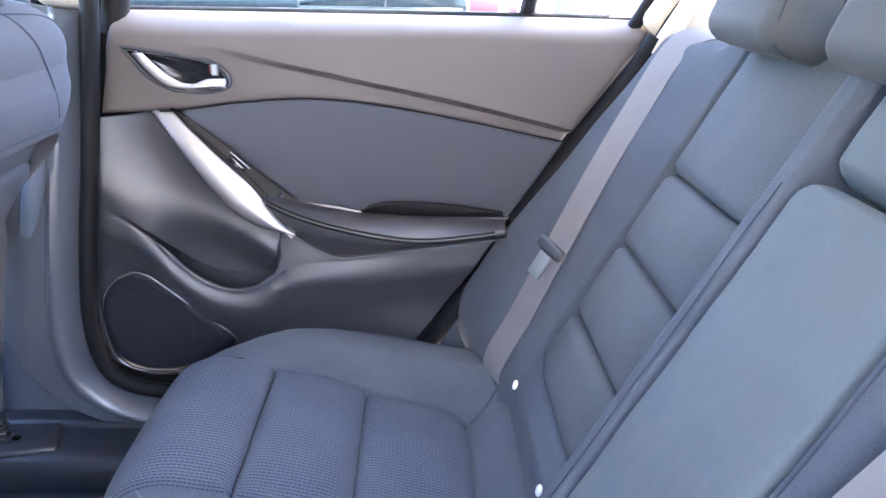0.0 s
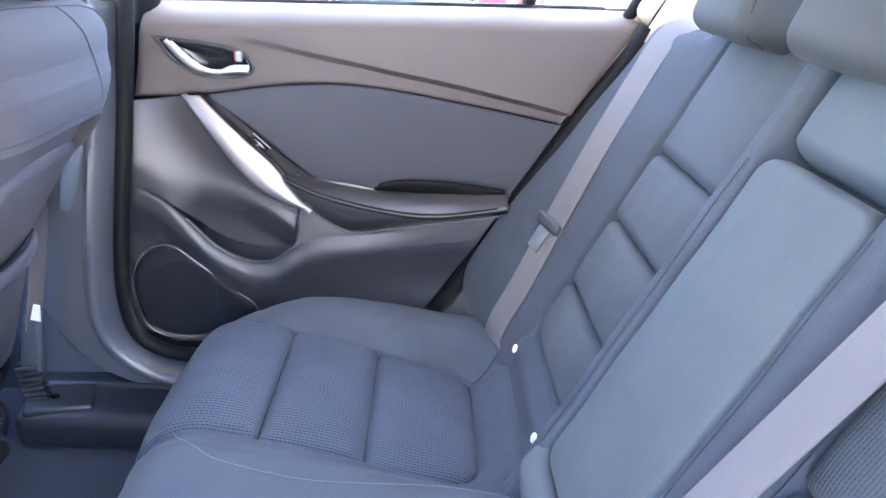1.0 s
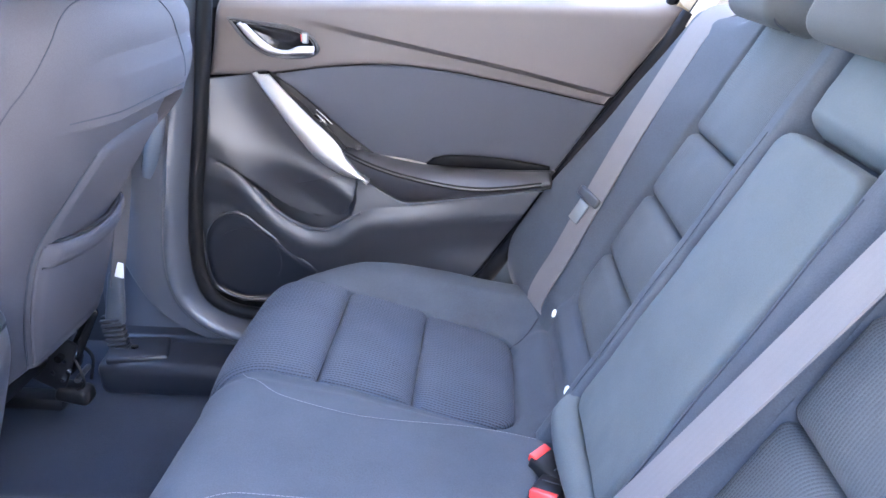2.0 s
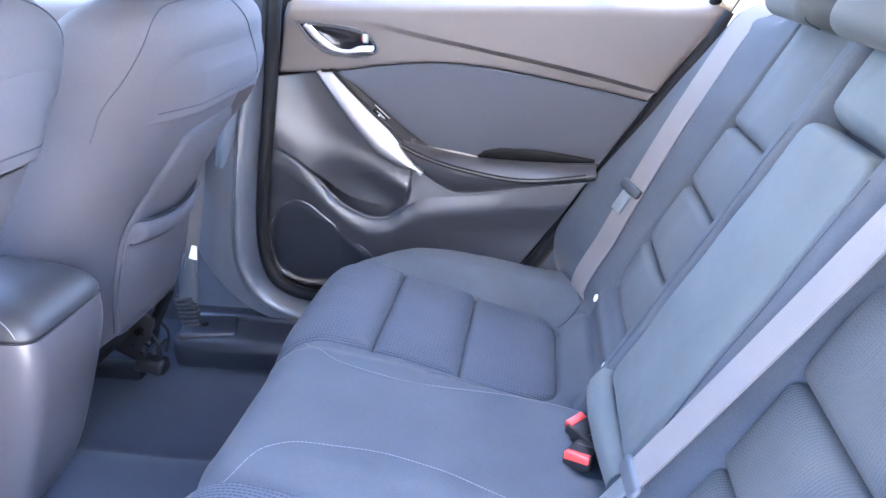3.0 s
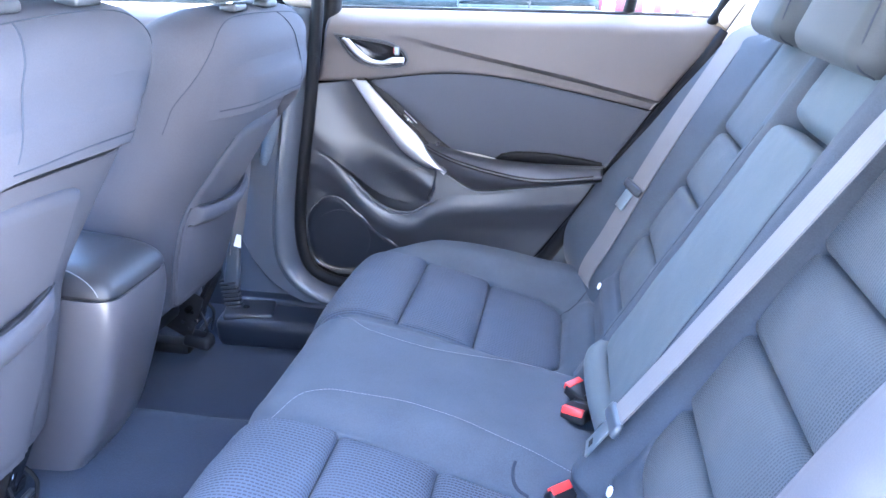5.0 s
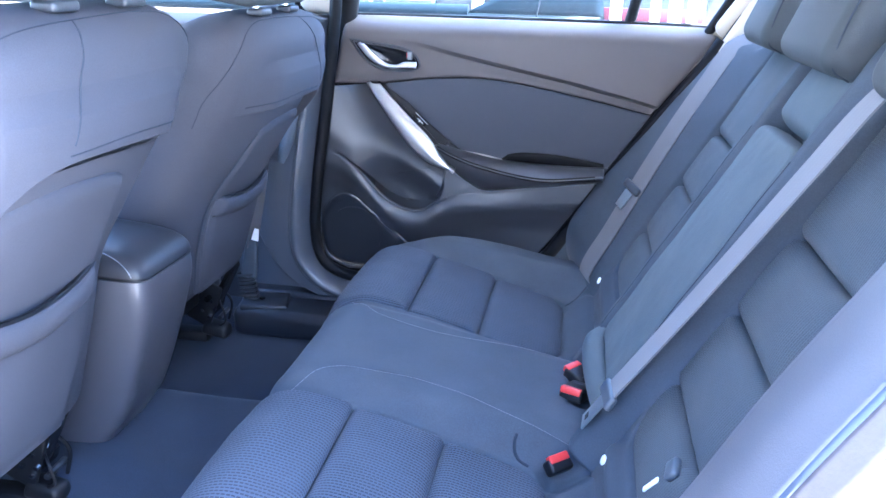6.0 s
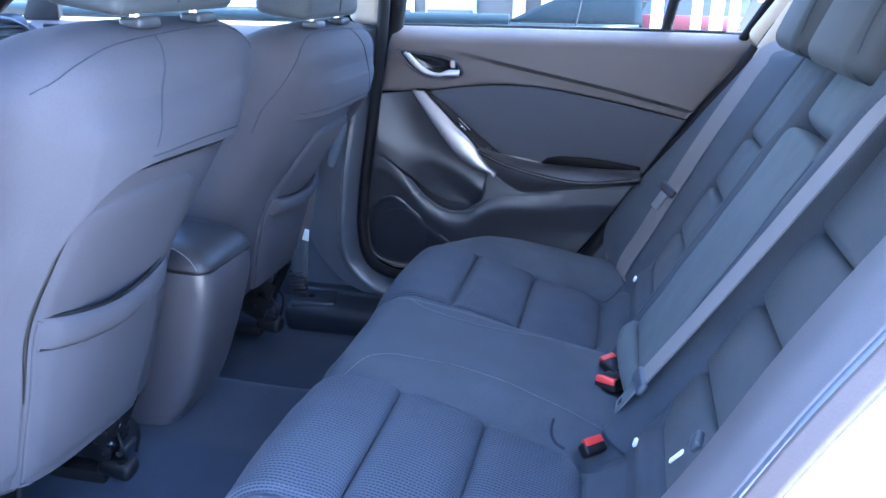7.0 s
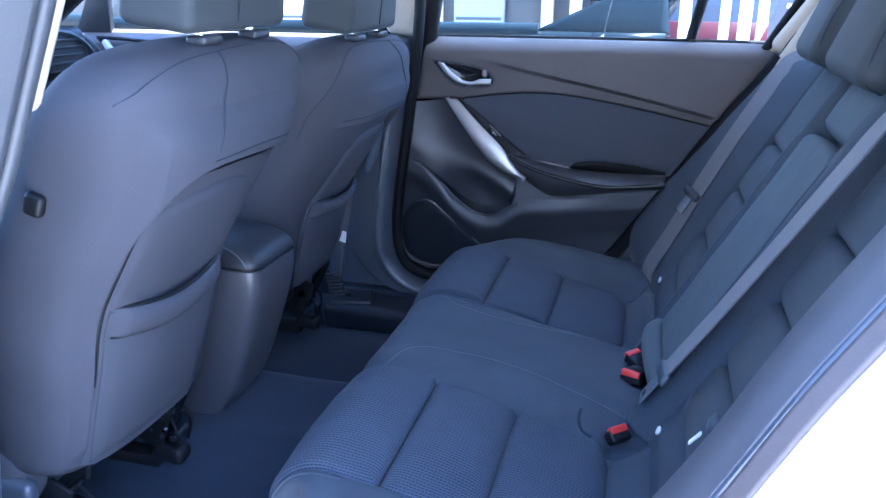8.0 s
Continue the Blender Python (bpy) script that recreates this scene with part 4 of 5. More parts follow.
    def seam_z(x):
        return curve([(-0.252, 0.733), (-0.197, 0.709), (-0.12, 0.687), (-0.021, 0.669), (0.038, 0.666), (0.107, 0.673), (0.20, 0.687)], x)
    def seam_y(x):
        return curve([(-0.252, 1.350), (-0.197, 1.343), (-0.10, 1.338), (0.20, 1.342)], x)
    def foot_z(x):
        return curve([(-0.262, 0.705), (-0.203, 0.665), (-0.164, 0.639), (-0.124, 0.623), (-0.022, 0.635), (0.20, 0.666)], x)
    def rear_z(x):
        return curve([(-0.262, 0.726), (-0.19, 0.710), (-0.08, 0.692), (0.20, 0.686)], x)
    def arm_top(u, v):
        x = xs[int(round(u * 60))]
        z = lerp(rear_z(x), seam_z(x), v ** 2.0) + 0.006 * math.sin(math.pi * v)
        return (x, lerp(1.43, seam_y(x), v), z)
    a = part("armrest", sheet("armrest", arm_top, 60, 14, LEATHER, flip=True), LEATHER, t, "stitched leather armrest", thick=0.002)
    def arm_face(u, v):
        x = xs[int(round(u * 60))]
        z = lerp(foot_z(x), seam_z(x) - 0.001, v)
        return (x, lerp(1.371, seam_y(x), math.sin(v * math.pi / 2) ** 0.8), z)
    part("face", sheet("face", arm_face, 60, 16, LEATHER), LEATHER, a, thick=0.002)
    for dz, dy in ((0.0032, -0.0010), (-0.0035, -0.0025)):
        pts = [(x, seam_y(x) + dy, seam_z(x) + dz) for x in xs[1::4]]
        part("seam", tube("seam", pts, 0.0019, RUBBER, 6, 60), RUBBER, a)
    pts = [(x, 1.364, foot_z(x) - 0.001) for x in xs[6::4]]
    part("welt", tube("welt", pts, 0.0016, BELTEND, 6, 60), BELTEND, a)
    ruled("armrest_cup", [(-0.088, 1.412, 0.692), (0.0, 1.408, 0.690), (0.172, 1.408, 0.685)], [(-0.072, 1.405, 0.711), (-0.034, 1.402, 0.719), (0.059, 1.402, 0.717), (0.172, 1.405, 0.701)], 20, 0.004, RUBBER)
    part("trim_line", tube("trim_line", [(-0.185, 1.409, 0.711), (-0.13, 1.409, 0.704), (-0.085, 1.409, 0.695)], 0.0022, SILVER, 6, 12), SILVER, t)

    # silver pull handle with a thin bead, and the black switch panel behind it
    left = [(-0.443, 1.402, 0.876), (-0.41, 1.382, 0.838), (-0.361, 1.362, 0.779), (-0.315, 1.352, 0.725), (-0.287, 1.350, 0.702), (-0.258, 1.350, 0.685), (-0.220, 1.352, 0.674), (-0.200, 1.356, 0.669)]
    right = [(-0.407, 1.402, 0.876), (-0.362, 1.382, 0.836), (-0.313, 1.366, 0.793), (-0.275, 1.356, 0.761), (-0.256, 1.352, 0.740), (-0.245, 1.350, 0.724), (-0.219, 1.352, 0.691), (-0.197, 1.356, 0.671)]
    ruled("pull_handle", left, right, 50, 0.007, SILVER, "satin silver pull handle", thick=0.012, m=10)
    ruled("grip_back", [(x + 0.004, y + 0.022, z - 0.006) for x, y, z in left[:-1]], [(x + 0.004, y + 0.022, z - 0.004) for x, y, z in right[:-1]], 40, -0.002, BLACK, thick=0.008)
    sw = ruled("switch_panel", [(x - 0.01, max(y + 0.02, 1.395), z - 0.008) for x, y, z in right[:6]], [(-0.415, 1.413, 0.876), (-0.377, 1.412, 0.858), (-0.336, 1.411, 0.829), (-0.284, 1.411, 0.784), (-0.236, 1.411, 0.745), (-0.186, 1.412, 0.708)], 30, 0.0, BLACK)
    sm = Matrix.Translation((-0.303, 1.398, 0.784)) @ pose(0, 0, 0, 0, 43, 0)
    part("window_switch", rbox((0.036, 0.012, 0.015), 0.003, 2, sm), GLOSS, sw)
    part("switch_edge", rbox((0.044, 0.002, 0.0018), 0.0005, 1, sm @ pose(0.0, -0.006, 0.0125)), SILVER, sw)
    part("switch_edge", rbox((0.036, 0.002, 0.0018), 0.0005, 1, sm @ pose(0.004, -0.006, -0.0110)), SILVER, sw)
    part("switch_mark", rbox((0.004, 0.002, 0.009), 0.0006, 1, sm @ pose(0, -0.0066, 0)), SILVER, sw)

    # opening handle in its bowl
    rim = [(-0.487, 0.983), (-0.44, 0.977), (-0.39, 0.971), (-0.345, 0.962), (-0.316, 0.945), (-0.308, 0.922), (-0.33, 0.911), (-0.375, 0.909), (-0.412, 0.914), (-0.45, 0.937), (-0.487, 0.983)]
    line = along([(x, 1.412, z) for x, z in rim], 60)
    part("handle_bezel", tube("handle_bezel", [tuple(q) for q in line], 0.0036, DOORHARD, 8, 90), DOORHARD, t)
    inner = along([((x + 0.385) * 0.93 - 0.385, 1.409, (z - 0.938) * 0.88 + 0.938) for x, z in rim], 60)
    part("bezel_bead", tube("bezel_bead", [tuple(q) for q in inner], 0.0014, BELTDARK, 6, 90), BELTDARK, t)
    c = Vector((-0.385, 1.416, 0.938))
    def bowl(u, v):
        q = line[int(round(u * 60))].lerp(c, v)
        return (q.x, 1.409 + 0.008 * sstep(0, 1, v), q.z)
    part("handle_bowl", sheet("handle_bowl", bowl, 60, 8, GLOSS), GLOSS, t)
    lo = [(-0.466, 1.400, 0.972), (-0.437, 1.388, 0.943), (-0.405, 1.382, 0.923), (-0.370, 1.380, 0.917), (-0.335, 1.381, 0.919), (-0.309, 1.384, 0.919)]
    hi = [(-0.448, 1.400, 0.974), (-0.417, 1.390, 0.948), (-0.388, 1.386, 0.930), (-0.362, 1.384, 0.926), (-0.340, 1.384, 0.934), (-0.309, 1.386, 0.935)]
    ruled("handle_lever", lo, hi, 40, 0.006, SILVER, "silver opening lever", thick=0.010, m=8)
    lk = part("lock_tab", rbox((0.014, 0.008, 0.022), 0.0035, 3, pose(-0.330, 1.404, 0.948)), BELTEND, t, "silver lock tab")
    part("lock_mark", rbox((0.0012, 0.002, 0.014), 0.0005, 1, pose(-0.3375, 1.402, 0.948)), RED, lk)
    part("lock_face", rbox((0.010, 0.002, 0.018), 0.0008, 1, pose(-0.330, 1.3995, 0.948)), PLATE, lk)

    # speaker: a rimmed cover with a slanted upper edge and a round grille
    rim = [(-0.574, 0.486), (-0.566, 0.526), (-0.542, 0.561), (-0.506, 0.578), (-0.476, 0.571), (-0.446, 0.547), (-0.416, 0.523), (-0.380, 0.494), (-0.345, 0.465), (-0.325, 0.442), (-0.345, 0.415), (-0.400, 0.388), (-0.448, 0.374), (-0.515, 0.378), (-0.558, 0.410), (-0.574, 0.486)]
    out = along([(x, 1.400, z) for x, z in rim], 72)
    cc = Vector((-0.475, 1.392, 0.468))
    def spk(u, v):
        q = out[int(round(u * 72))].lerp(cc, v)
        return (q.x, 1.404 - 0.010 * math.sqrt(min(1, v * 8)), q.z)
    sp = part("speaker_grille", sheet("speaker_grille", spk, 72, 14, GRILLE), GRILLE, t, "dark speaker grille")
    part("rim", tube("rim", [tuple(q + Vector((0, -0.004, 0))) for q in out], 0.0022, RIM, 8, 100), RIM, sp)
    part("cone", disc(0.077, 0.004, pose(-0.478, 1.3925, 0.468, 90), 48, 0.0015), GRILLE, sp)

    part("sill_plate", rbox((0.10, 0.02, 0.10), 0.008, 2, pose(0.118, 1.415, 0.445, 0, 30, 0)), BELTEND, t)
    # window: frame bars and glass
    part("belt_strip", tube("belt_strip", [(-0.50, 1.468, 1.038), (0.0, 1.472, 1.040), (0.43, 1.466, 1.038)], 0.008, RUBBER, 8, 20), RUBBER, t)
    part("window_divider", tube("window_divider", [(0.205, 1.478, 1.04), (0.245, 1.45, 1.25), (0.27, 1.40, 1.42)], 0.014, RUBBER, 10, 16), RUBBER, t)
    part("window_frame", tube("window_frame", [(-0.51, 1.455, 1.0), (-0.475, 1.44, 1.20), (-0.44, 1.40, 1.42)], 0.024, RUBBER, 12, 16), RUBBER, t)
    part("window_frame", tube("window_frame", [(0.376, 1.45, 1.0), (0.446, 1.44, 1.13), (0.576, 1.39, 1.37)], 0.012, RUBBER, 12, 16), RUBBER, t)
    part("frame_trim", sheet("frame_trim", lambda u, v: (lerp(0.392, 0.590, v) + 0.030 * u, lerp(1.437, 1.385, v) - 0.008 * u, lerp(1.012, 1.37, v)), 4, 16, TAN), TAN, t, "tan inner window frame", thick=0.006)
    part("frame_seal", tube("frame_seal", [(0.420, 1.405, 1.012), (0.441, 1.403, 1.052), (0.50, 1.395, 1.155), (0.62, 1.36, 1.37)], 0.0045, RUBBER, 8, 24), RUBBER, t)
    part("window_glass", sheet("window_glass", lambda u, v: (lerp(-0.5, 0.37 + 0.15 * v, u), lerp(1.487, 1.41, v * v), lerp(1.03, 1.42, v)), 8, 8, GLASS), GLASS, t)
    part("inner_fill", rbox((1.28, 0.012, 0.72), 0.004, 1, pose(-0.02, 1.478, 0.655)), RUBBER, t)
    # weather strip round the doorway
    pts = [(-0.487, 1.34, 1.42), (-0.500, 1.345, 1.10), (-0.530, 1.35, 0.85), (-0.566, 1.35, 0.60), (-0.572, 1.35, 0.47), (-0.548, 1.35, 0.395), (-0.48, 1.35, 0.362), (-0.3, 1.35, 0.355)]
    part("weather_strip", tube("weather_strip", pts, 0.015, RUBBER, 10, 80), RUBBER, t, "black rubber weather strip")
    pts = [(-0.10, 1.405, 0.38), (0.03, 1.405, 0.43), (0.09, 1.405, 0.51), (0.20, 1.405, 0.684), (0.30, 1.405, 0.83), (0.378, 1.405, 0.94), (0.420, 1.405, 1.012)]
    part("weather_strip", tube("weather_strip", pts, 0.017, RUBBER, 10, 80), RUBBER, t)


# ---------------------------------------------------------------- pillars and sill
def opening_trim(name, f, t, dx):
    """A moulded frame swept along the front and foot of a doorway, with a raised ridge beside the rubber."""
    path = along([(-0.505, 1.04), (-0.533, 0.85), (-0.568, 0.62), (-0.580, 0.48), (-0.565, 0.41), (-0.51, 0.365), (-0.40, 0.350), (-0.22, 0.345)], 70)
    def f2(u, v):
        i = int(round(v * 70))
        p = path[i]
        d = (path[min(i + 1, 70)] - path[max(i - 1, 0)]).normalized()
        o = Vector((d.y, -d.x))
        if o.x > 0 and o.y > 0:
            o = -o
        wide = lerp(0.21, 0.075, sstep(0.45, 0.72, v))
        w = wide * u
        ridge = lerp(0.045, 0.05, v)
        y = 1.375 - 0.05 * sstep(0.0, ridge, w) + 0.012 * sstep(ridge, ridge + 0.012, w) + 0.03 * sstep(0.10, 0.21, w)
        wave = 0.006 * math.sin(v * 40) * u * sstep(0.7, 0.8, v)
        return (p.x + o.x * w + dx, f(y), p.y + o.y * w + wave)
    return sheet(name, f2, 40, 70, PILLAR)


def pillars():
    for far in (True, False):
        f = (lambda y: y) if far else (lambda y: mir(y) - 0.035)
        sgn = 1 if far else -1
        dx = 0.0 if far else -0.10
        t = thing("pillar_trim", "grey plastic centre pillar trim between the doors", "pillar", (-0.62, f(1.40), 0.25), kind="structure")
        part("lower_trim", opening_trim("lower_trim", f, t, dx), PILLAR, t, thick=-0.006 * sgn)
        part("belt_guide", tube("belt_guide", [(-0.585 + dx, f(1.352), 0.93), (-0.605 + dx, f(1.340), 0.84), (-0.632 + dx, f(1.334), 0.745), (-0.655 + dx, f(1.352), 0.675)], 0.026, GUIDE, 14, 24, 0.7), GUIDE, t, "glossy belt guide")
        if far:
            part("upper_trim", rbox((0.10, 0.07, 0.44), 0.03, 4, pose(-0.545, 1.375, 1.26, 9, 5, 0)), BEIGE, t, "beige upper trim")
            part("outer_panel", rbox((0.16, 0.02, 0.44), 0.006, 2, pose(-0.56, 1.45, 1.23, 9, 5, 0)), GLOSS, t)
        else:
            lean = [(-0.552, 0.985), (-0.527, 1.045), (-0.478, 1.165), (-0.380, 1.42)]
            def strip(u, v):
                x, z = curve([(q, a) for (a, b), q in zip(lean, (0, 0.15, 0.42, 1))], v), curve([(q, b) for (a, b), q in zip(lean, (0, 0.15, 0.42, 1))], v)
                return (x - 0.004 - 0.010 * u ** 2, lerp(-0.066, -0.026, u) + 0.06 * (z - 1.0), max(z, 1.045))
            part("upper_trim", sheet("upper_trim", strip, 6, 24, BEIGE), BEIGE, t, "beige upper trim", thick=0.02)
            low = [(-0.78, 0.30), (-0.735, 0.50), (-0.675, 0.70), (-0.606, 0.88)]
            for name, y, o, r, m in (("seal_lip", -0.080, 0.004, 0.012, BELTDARK), ("seal_gap", -0.096, -0.008, 0.008, RUBBER)):
                pts = [(x + o, y + 0.06 * (z - 1.0), z) for x, z in low + lean]
                part(name, tube(name, pts, r, m, 10, 40), m, t)
            path = along(low + lean, 40)
            part("jamb", sheet("jamb", lambda u, v: (path[int(round(v * 40))].x - 0.002 - 0.02 * u, lerp(-0.092, -0.128, u) + 0.06 * (path[int(round(v * 40))].y - 1.0), path[int(round(v * 40))].y), 6, 40, BELTDARK), BELTDARK, t, "dark grey door jamb", thick=0.02)
            part("lower_edge", sheet("lower_edge", lambda u, v: (path[int(round(v * 27))].x - 0.008 - 0.10 * u ** 2, lerp(-0.078, 0.012, u), path[int(round(v * 27))].y), 8, 27, PILLAR), PILLAR, t, thick=0.02)
        part("inner_fill", rbox((0.24, 0.03, 0.74), 0.01, 2, pose(-0.69 + dx, f(1.385 if far else 1.45), 0.665)), PILLAR, t)
        if not far:
            part("inner_post", rbox((0.20, 0.11, 0.66), 0.03, 3, pose(-0.80, -0.045, 0.63, 0, 9, 0)), PILLAR, t)
        s = thing("sill_trim", "black plastic door sill trim with a screw hole", "sill trim", (-0.55, f(1.30), 0.21), kind="structure")
        part("sill_cover", rbox((0.56, 0.12, 0.085), 0.025, 4, pose(-0.50, f(1.295), 0.245, 8 * sgn, 0, 0)), SILLGREY, s)
        part("sill_step", rbox((0.62, 0.06, 0.06), 0.012, 3, pose(-0.47, f(1.355), 0.275)), SILLGREY, s)
        part("sill_pocket", rbox((0.13, 0.075, 0.02), 0.008, 3, pose(-0.70, f(1.288), 0.287, 10 * sgn, 0, 12)), SILLGREY, s)
        part("screw_hole", disc(0.008, 0.006, pose(-0.708, f(1.285), 0.298, -10 * sgn), 16, 0.001), GLOSS, s)
        c = thing("pillar_trim", "beige rear pillar trim beside the rear window", "pillar", (0.62, f(1.36), 1.0), kind="structure")
        part("panel", rbox((0.30, 0.05, 0.56), 0.02, 3, pose(0.668, f(1.390), 1.19, 9 * sgn, 32, 0)), BEIGE, c)
        part("front_strip", tube("front_strip", [(0.420, f(1.400), 0.985), (0.452, f(1.392), 1.045), (0.52, f(1.380), 1.17), (0.64, f(1.345), 1.38)], 0.016, BEIGE, 12, 24), BEIGE, c)
    # front belt's ribbed stalk beside the far front seat
    b = thing("seat_belt", "front seat belt with a ribbed stalk and a white tag", "seat belt", (-0.77, 1.33, 0.25))
    part("stalk", rbox((0.044, 0.020, 0.12), 0.007, 3, pose(-0.737, 1.290, 0.412, 0, 8, 0), taper=(0.70, 0.9)), BELTEND, b)
    part("boot", rbox((0.044, 0.016, 0.12), 0.005, 2, pose(-0.745, 1.290, 0.312, 0, -10, 0)), BLACK, b)
    for k in range(8):
        part("rib", rbox((0.046, 0.024, 0.0070), 0.003, 2, pose(-0.752 + 0.0018 * k, 1.287, 0.362 - 0.0110 * k, 0, -10, 0)), BELTDARK, b)
    part("webbing", ribbon("webbing", [(-0.735, 1.30, 0.44), (-0.705, 1.305, 0.60), (-0.68, 1.33, 0.80), (-0.62, 1.335, 1.05)], 0.046, (0.25, 1, 0), BELT), BELT, b)
    part("tag", rbox((0.020, 0.004, 0.034), 0.001, 1, pose(-0.716, 1.283, 0.480, 0, 12, 0), taper=(0.6, 0.9)), WHITEPLASTIC, b, "white sewn tag")
    for y in (-0.02, 1.34):
        a = thing("pillar_trim", "dark windscreen pillar trim", "pillar", (-1.55, y, 1.0), kind="structure")
        part("panel", tube("panel", [(-1.85, y, 0.95), (-1.5, y + (YC - y) * 0.04, 1.2), (-1.12, y + (YC - y) * 0.08, 1.40)], 0.045, BLACK, 10, 16), BLACK, a)


def dashboard():
    t = thing("dashboard", "dark soft-touch dashboard with an air vent", "dashboard", (-1.65, YC, 0.6))
    def top(u, v):
        a = lerp(-0.5, math.pi * 0.62, v)
        return (-1.66 + 0.17 * math.cos(a) - (0.25 * v if v > 0.6 else 0), lerp(0.0, 1.36, u), 0.82 + 0.17 * math.sin(a))
    part("body", sheet("body", top, 30, 20, LEATHER), LEATHER, t, thick=0.02)
    def end(u, v):
        a = lerp(-0.9, math.pi * 0.62, v)
        return (-1.60 + lerp(0.17, 0.02, u) * math.cos(a), lerp(1.30, 1.37, u), 0.88 + lerp(0.17, 0.05, u) * math.sin(a))
    part("side_cover", sheet("side_cover", end, 8, 20, BLACK), BLACK, t, "dark rounded end of the dashboard", thick=0.01)
    v = part("air_vent", rbox((0.06, 0.24, 0.14), 0.03, 4, pose(-1.478, 1.112, 0.992, 0, -8, 0)), BLACK, t)
    part("vent_rim", tube("vent_rim", [(-1.452, 1.02, 1.056), (-1.448, 1.13, 1.050), (-1.444, 1.198, 1.020), (-1.442, 1.236, 0.970), (-1.446, 1.240, 0.930)], 0.0060, BELTEND, 8, 24), BELTEND, t)
    for k in range(5):
        part("vane", rbox((0.008, 0.18 - 0.012 * abs(k - 3), 0.005), 0.001, 1, pose(-1.446, 1.105, 0.950 + k * 0.020)), STEEL, v)
    d = thing("door_2", "closed front car door with a silver opening handle", "car door", (-1.1, 1.44, 0.4), kind="structure")
    part("trim", sheet("trim", lambda u, v: (lerp(-2.10, -0.62, u), 1.42, lerp(0.18, 0.86, v)), 30, 30, DOORHARD), DOORHARD, d, thick=0.03)
    part("upper_trim", sheet("upper_trim", lambda u, v: (lerp(-2.10, -0.62, u), 1.414 + 0.008 * math.sin(v * 7) + 0.05 * sstep(0.78, 1, v), lerp(0.862, 1.04, v)), 30, 30, DOORSOFT), DOORSOFT, d, "soft upper trim", thick=0.03)
    part("handle_lever", tube("handle_lever", [(-1.530, 1.402, 1.006), (-1.508, 1.393, 0.985), (-1.475, 1.390, 0.974), (-1.41, 1.392, 0.976)], 0.011, SILVER, 10, 30), SILVER, d, "silver opening lever")
    part("handle_bezel", tube("handle_bezel", [(-1.556, 1.404, 1.018), (-1.44, 1.402, 1.014), (-1.335, 1.402, 1.000), (-1.36, 1.400, 0.958), (-1.48, 1.400, 0.955), (-1.556, 1.404, 1.018)], 0.006, BLACK, 8, 60), BLACK, d)
    sail = [Vector((x, y, z)) for y in (1.455, 1.475) for x, z in ((-1.67, 1.03), (-1.545, 1.03), (-1.540, 1.22), (-1.575, 1.22))]
    part("mirror_sail", loft("mirror_sail", [sail[:4], sail[4:]], BLACK), BLACK, d, "black corner cover at the window")
    n = thing("door_3", "closed front car door seen from the rear doorway", "car door", (-1.1, -0.12, 0.4), kind="structure")
    part("trim", sheet("trim", lambda u, v: (lerp(-2.10, -0.72, u), -0.075 - 0.02 * sstep(0.85, 1, v), lerp(0.18, 1.04, v)), 30, 30, DOORHARD), DOORHARD, n, thick=-0.015)
    for y, x0, x1, gl in ((1.47, -1.62, -0.62, GLASS), (-0.15, -1.62, -0.66, TINTED)):
        g = part("window_glass", sheet("window_glass", lambda u, v: (lerp(x0 + 0.45 * v, x1 + 0.05 * v, u), y + (YC - y) * 0.1 * v * v, lerp(1.03, 1.42, v)), 8, 8, gl), gl, d if y > 1 else n)
        g.visible_shadow = y < 1      # the tinted near window keeps its shade


def open_door():
    """The near rear door, swung wide on its hinges at the centre pillar."""
    t = thing("door_4", "wide open rear car door with dark inner trim", "car door", (-0.66, -0.17, 0.3), kind="structure")
    a = radians(74)
    def at(d, o, z):
        """d along the door from its hinge, o towards its inner side."""
        return (-0.72 + d * math.cos(a) + o * math.sin(a), -0.19 - d * math.sin(a) + o * math.cos(a), z)
    def panel(u, v, o):
        z = lerp(0.26, 1.04, v)
        return at(lerp(0.0, curve([(0.26, 0.62), (0.5, 0.78), (0.8, 0.95), (1.04, 1.02)], z), u), o + 0.012 * math.sin(math.pi * v), z)
    part("skin", sheet("skin", lambda u, v: panel(u, v, -0.05), 20, 20, PAINT), PAINT, t, thick=0.004)
    part("trim", sheet("trim", lambda u, v: panel(u, v, 0.04), 20, 20, DOORHARD), DOORHARD, t, "dark inner trim", thick=0.06)
    part("window_glass", sheet("window_glass", lambda u, v: at(lerp(0.03 + 0.20 * v, 1.0 - 0.32 * v * v, u), 0.03 * v, lerp(1.03, 1.39, v)), 8, 8, TINTED), TINTED, t, thick=0.004)
    part("window_frame", tube("window_frame", [at(0.02, 0, 1.03), at(0.08, 0, 1.25), at(0.25, 0.03, 1.39), at(0.62, 0.04, 1.40), at(0.90, 0.02, 1.22), at(1.00, 0, 1.04)], 0.02, RUBBER, 10, 60), RUBBER, t)


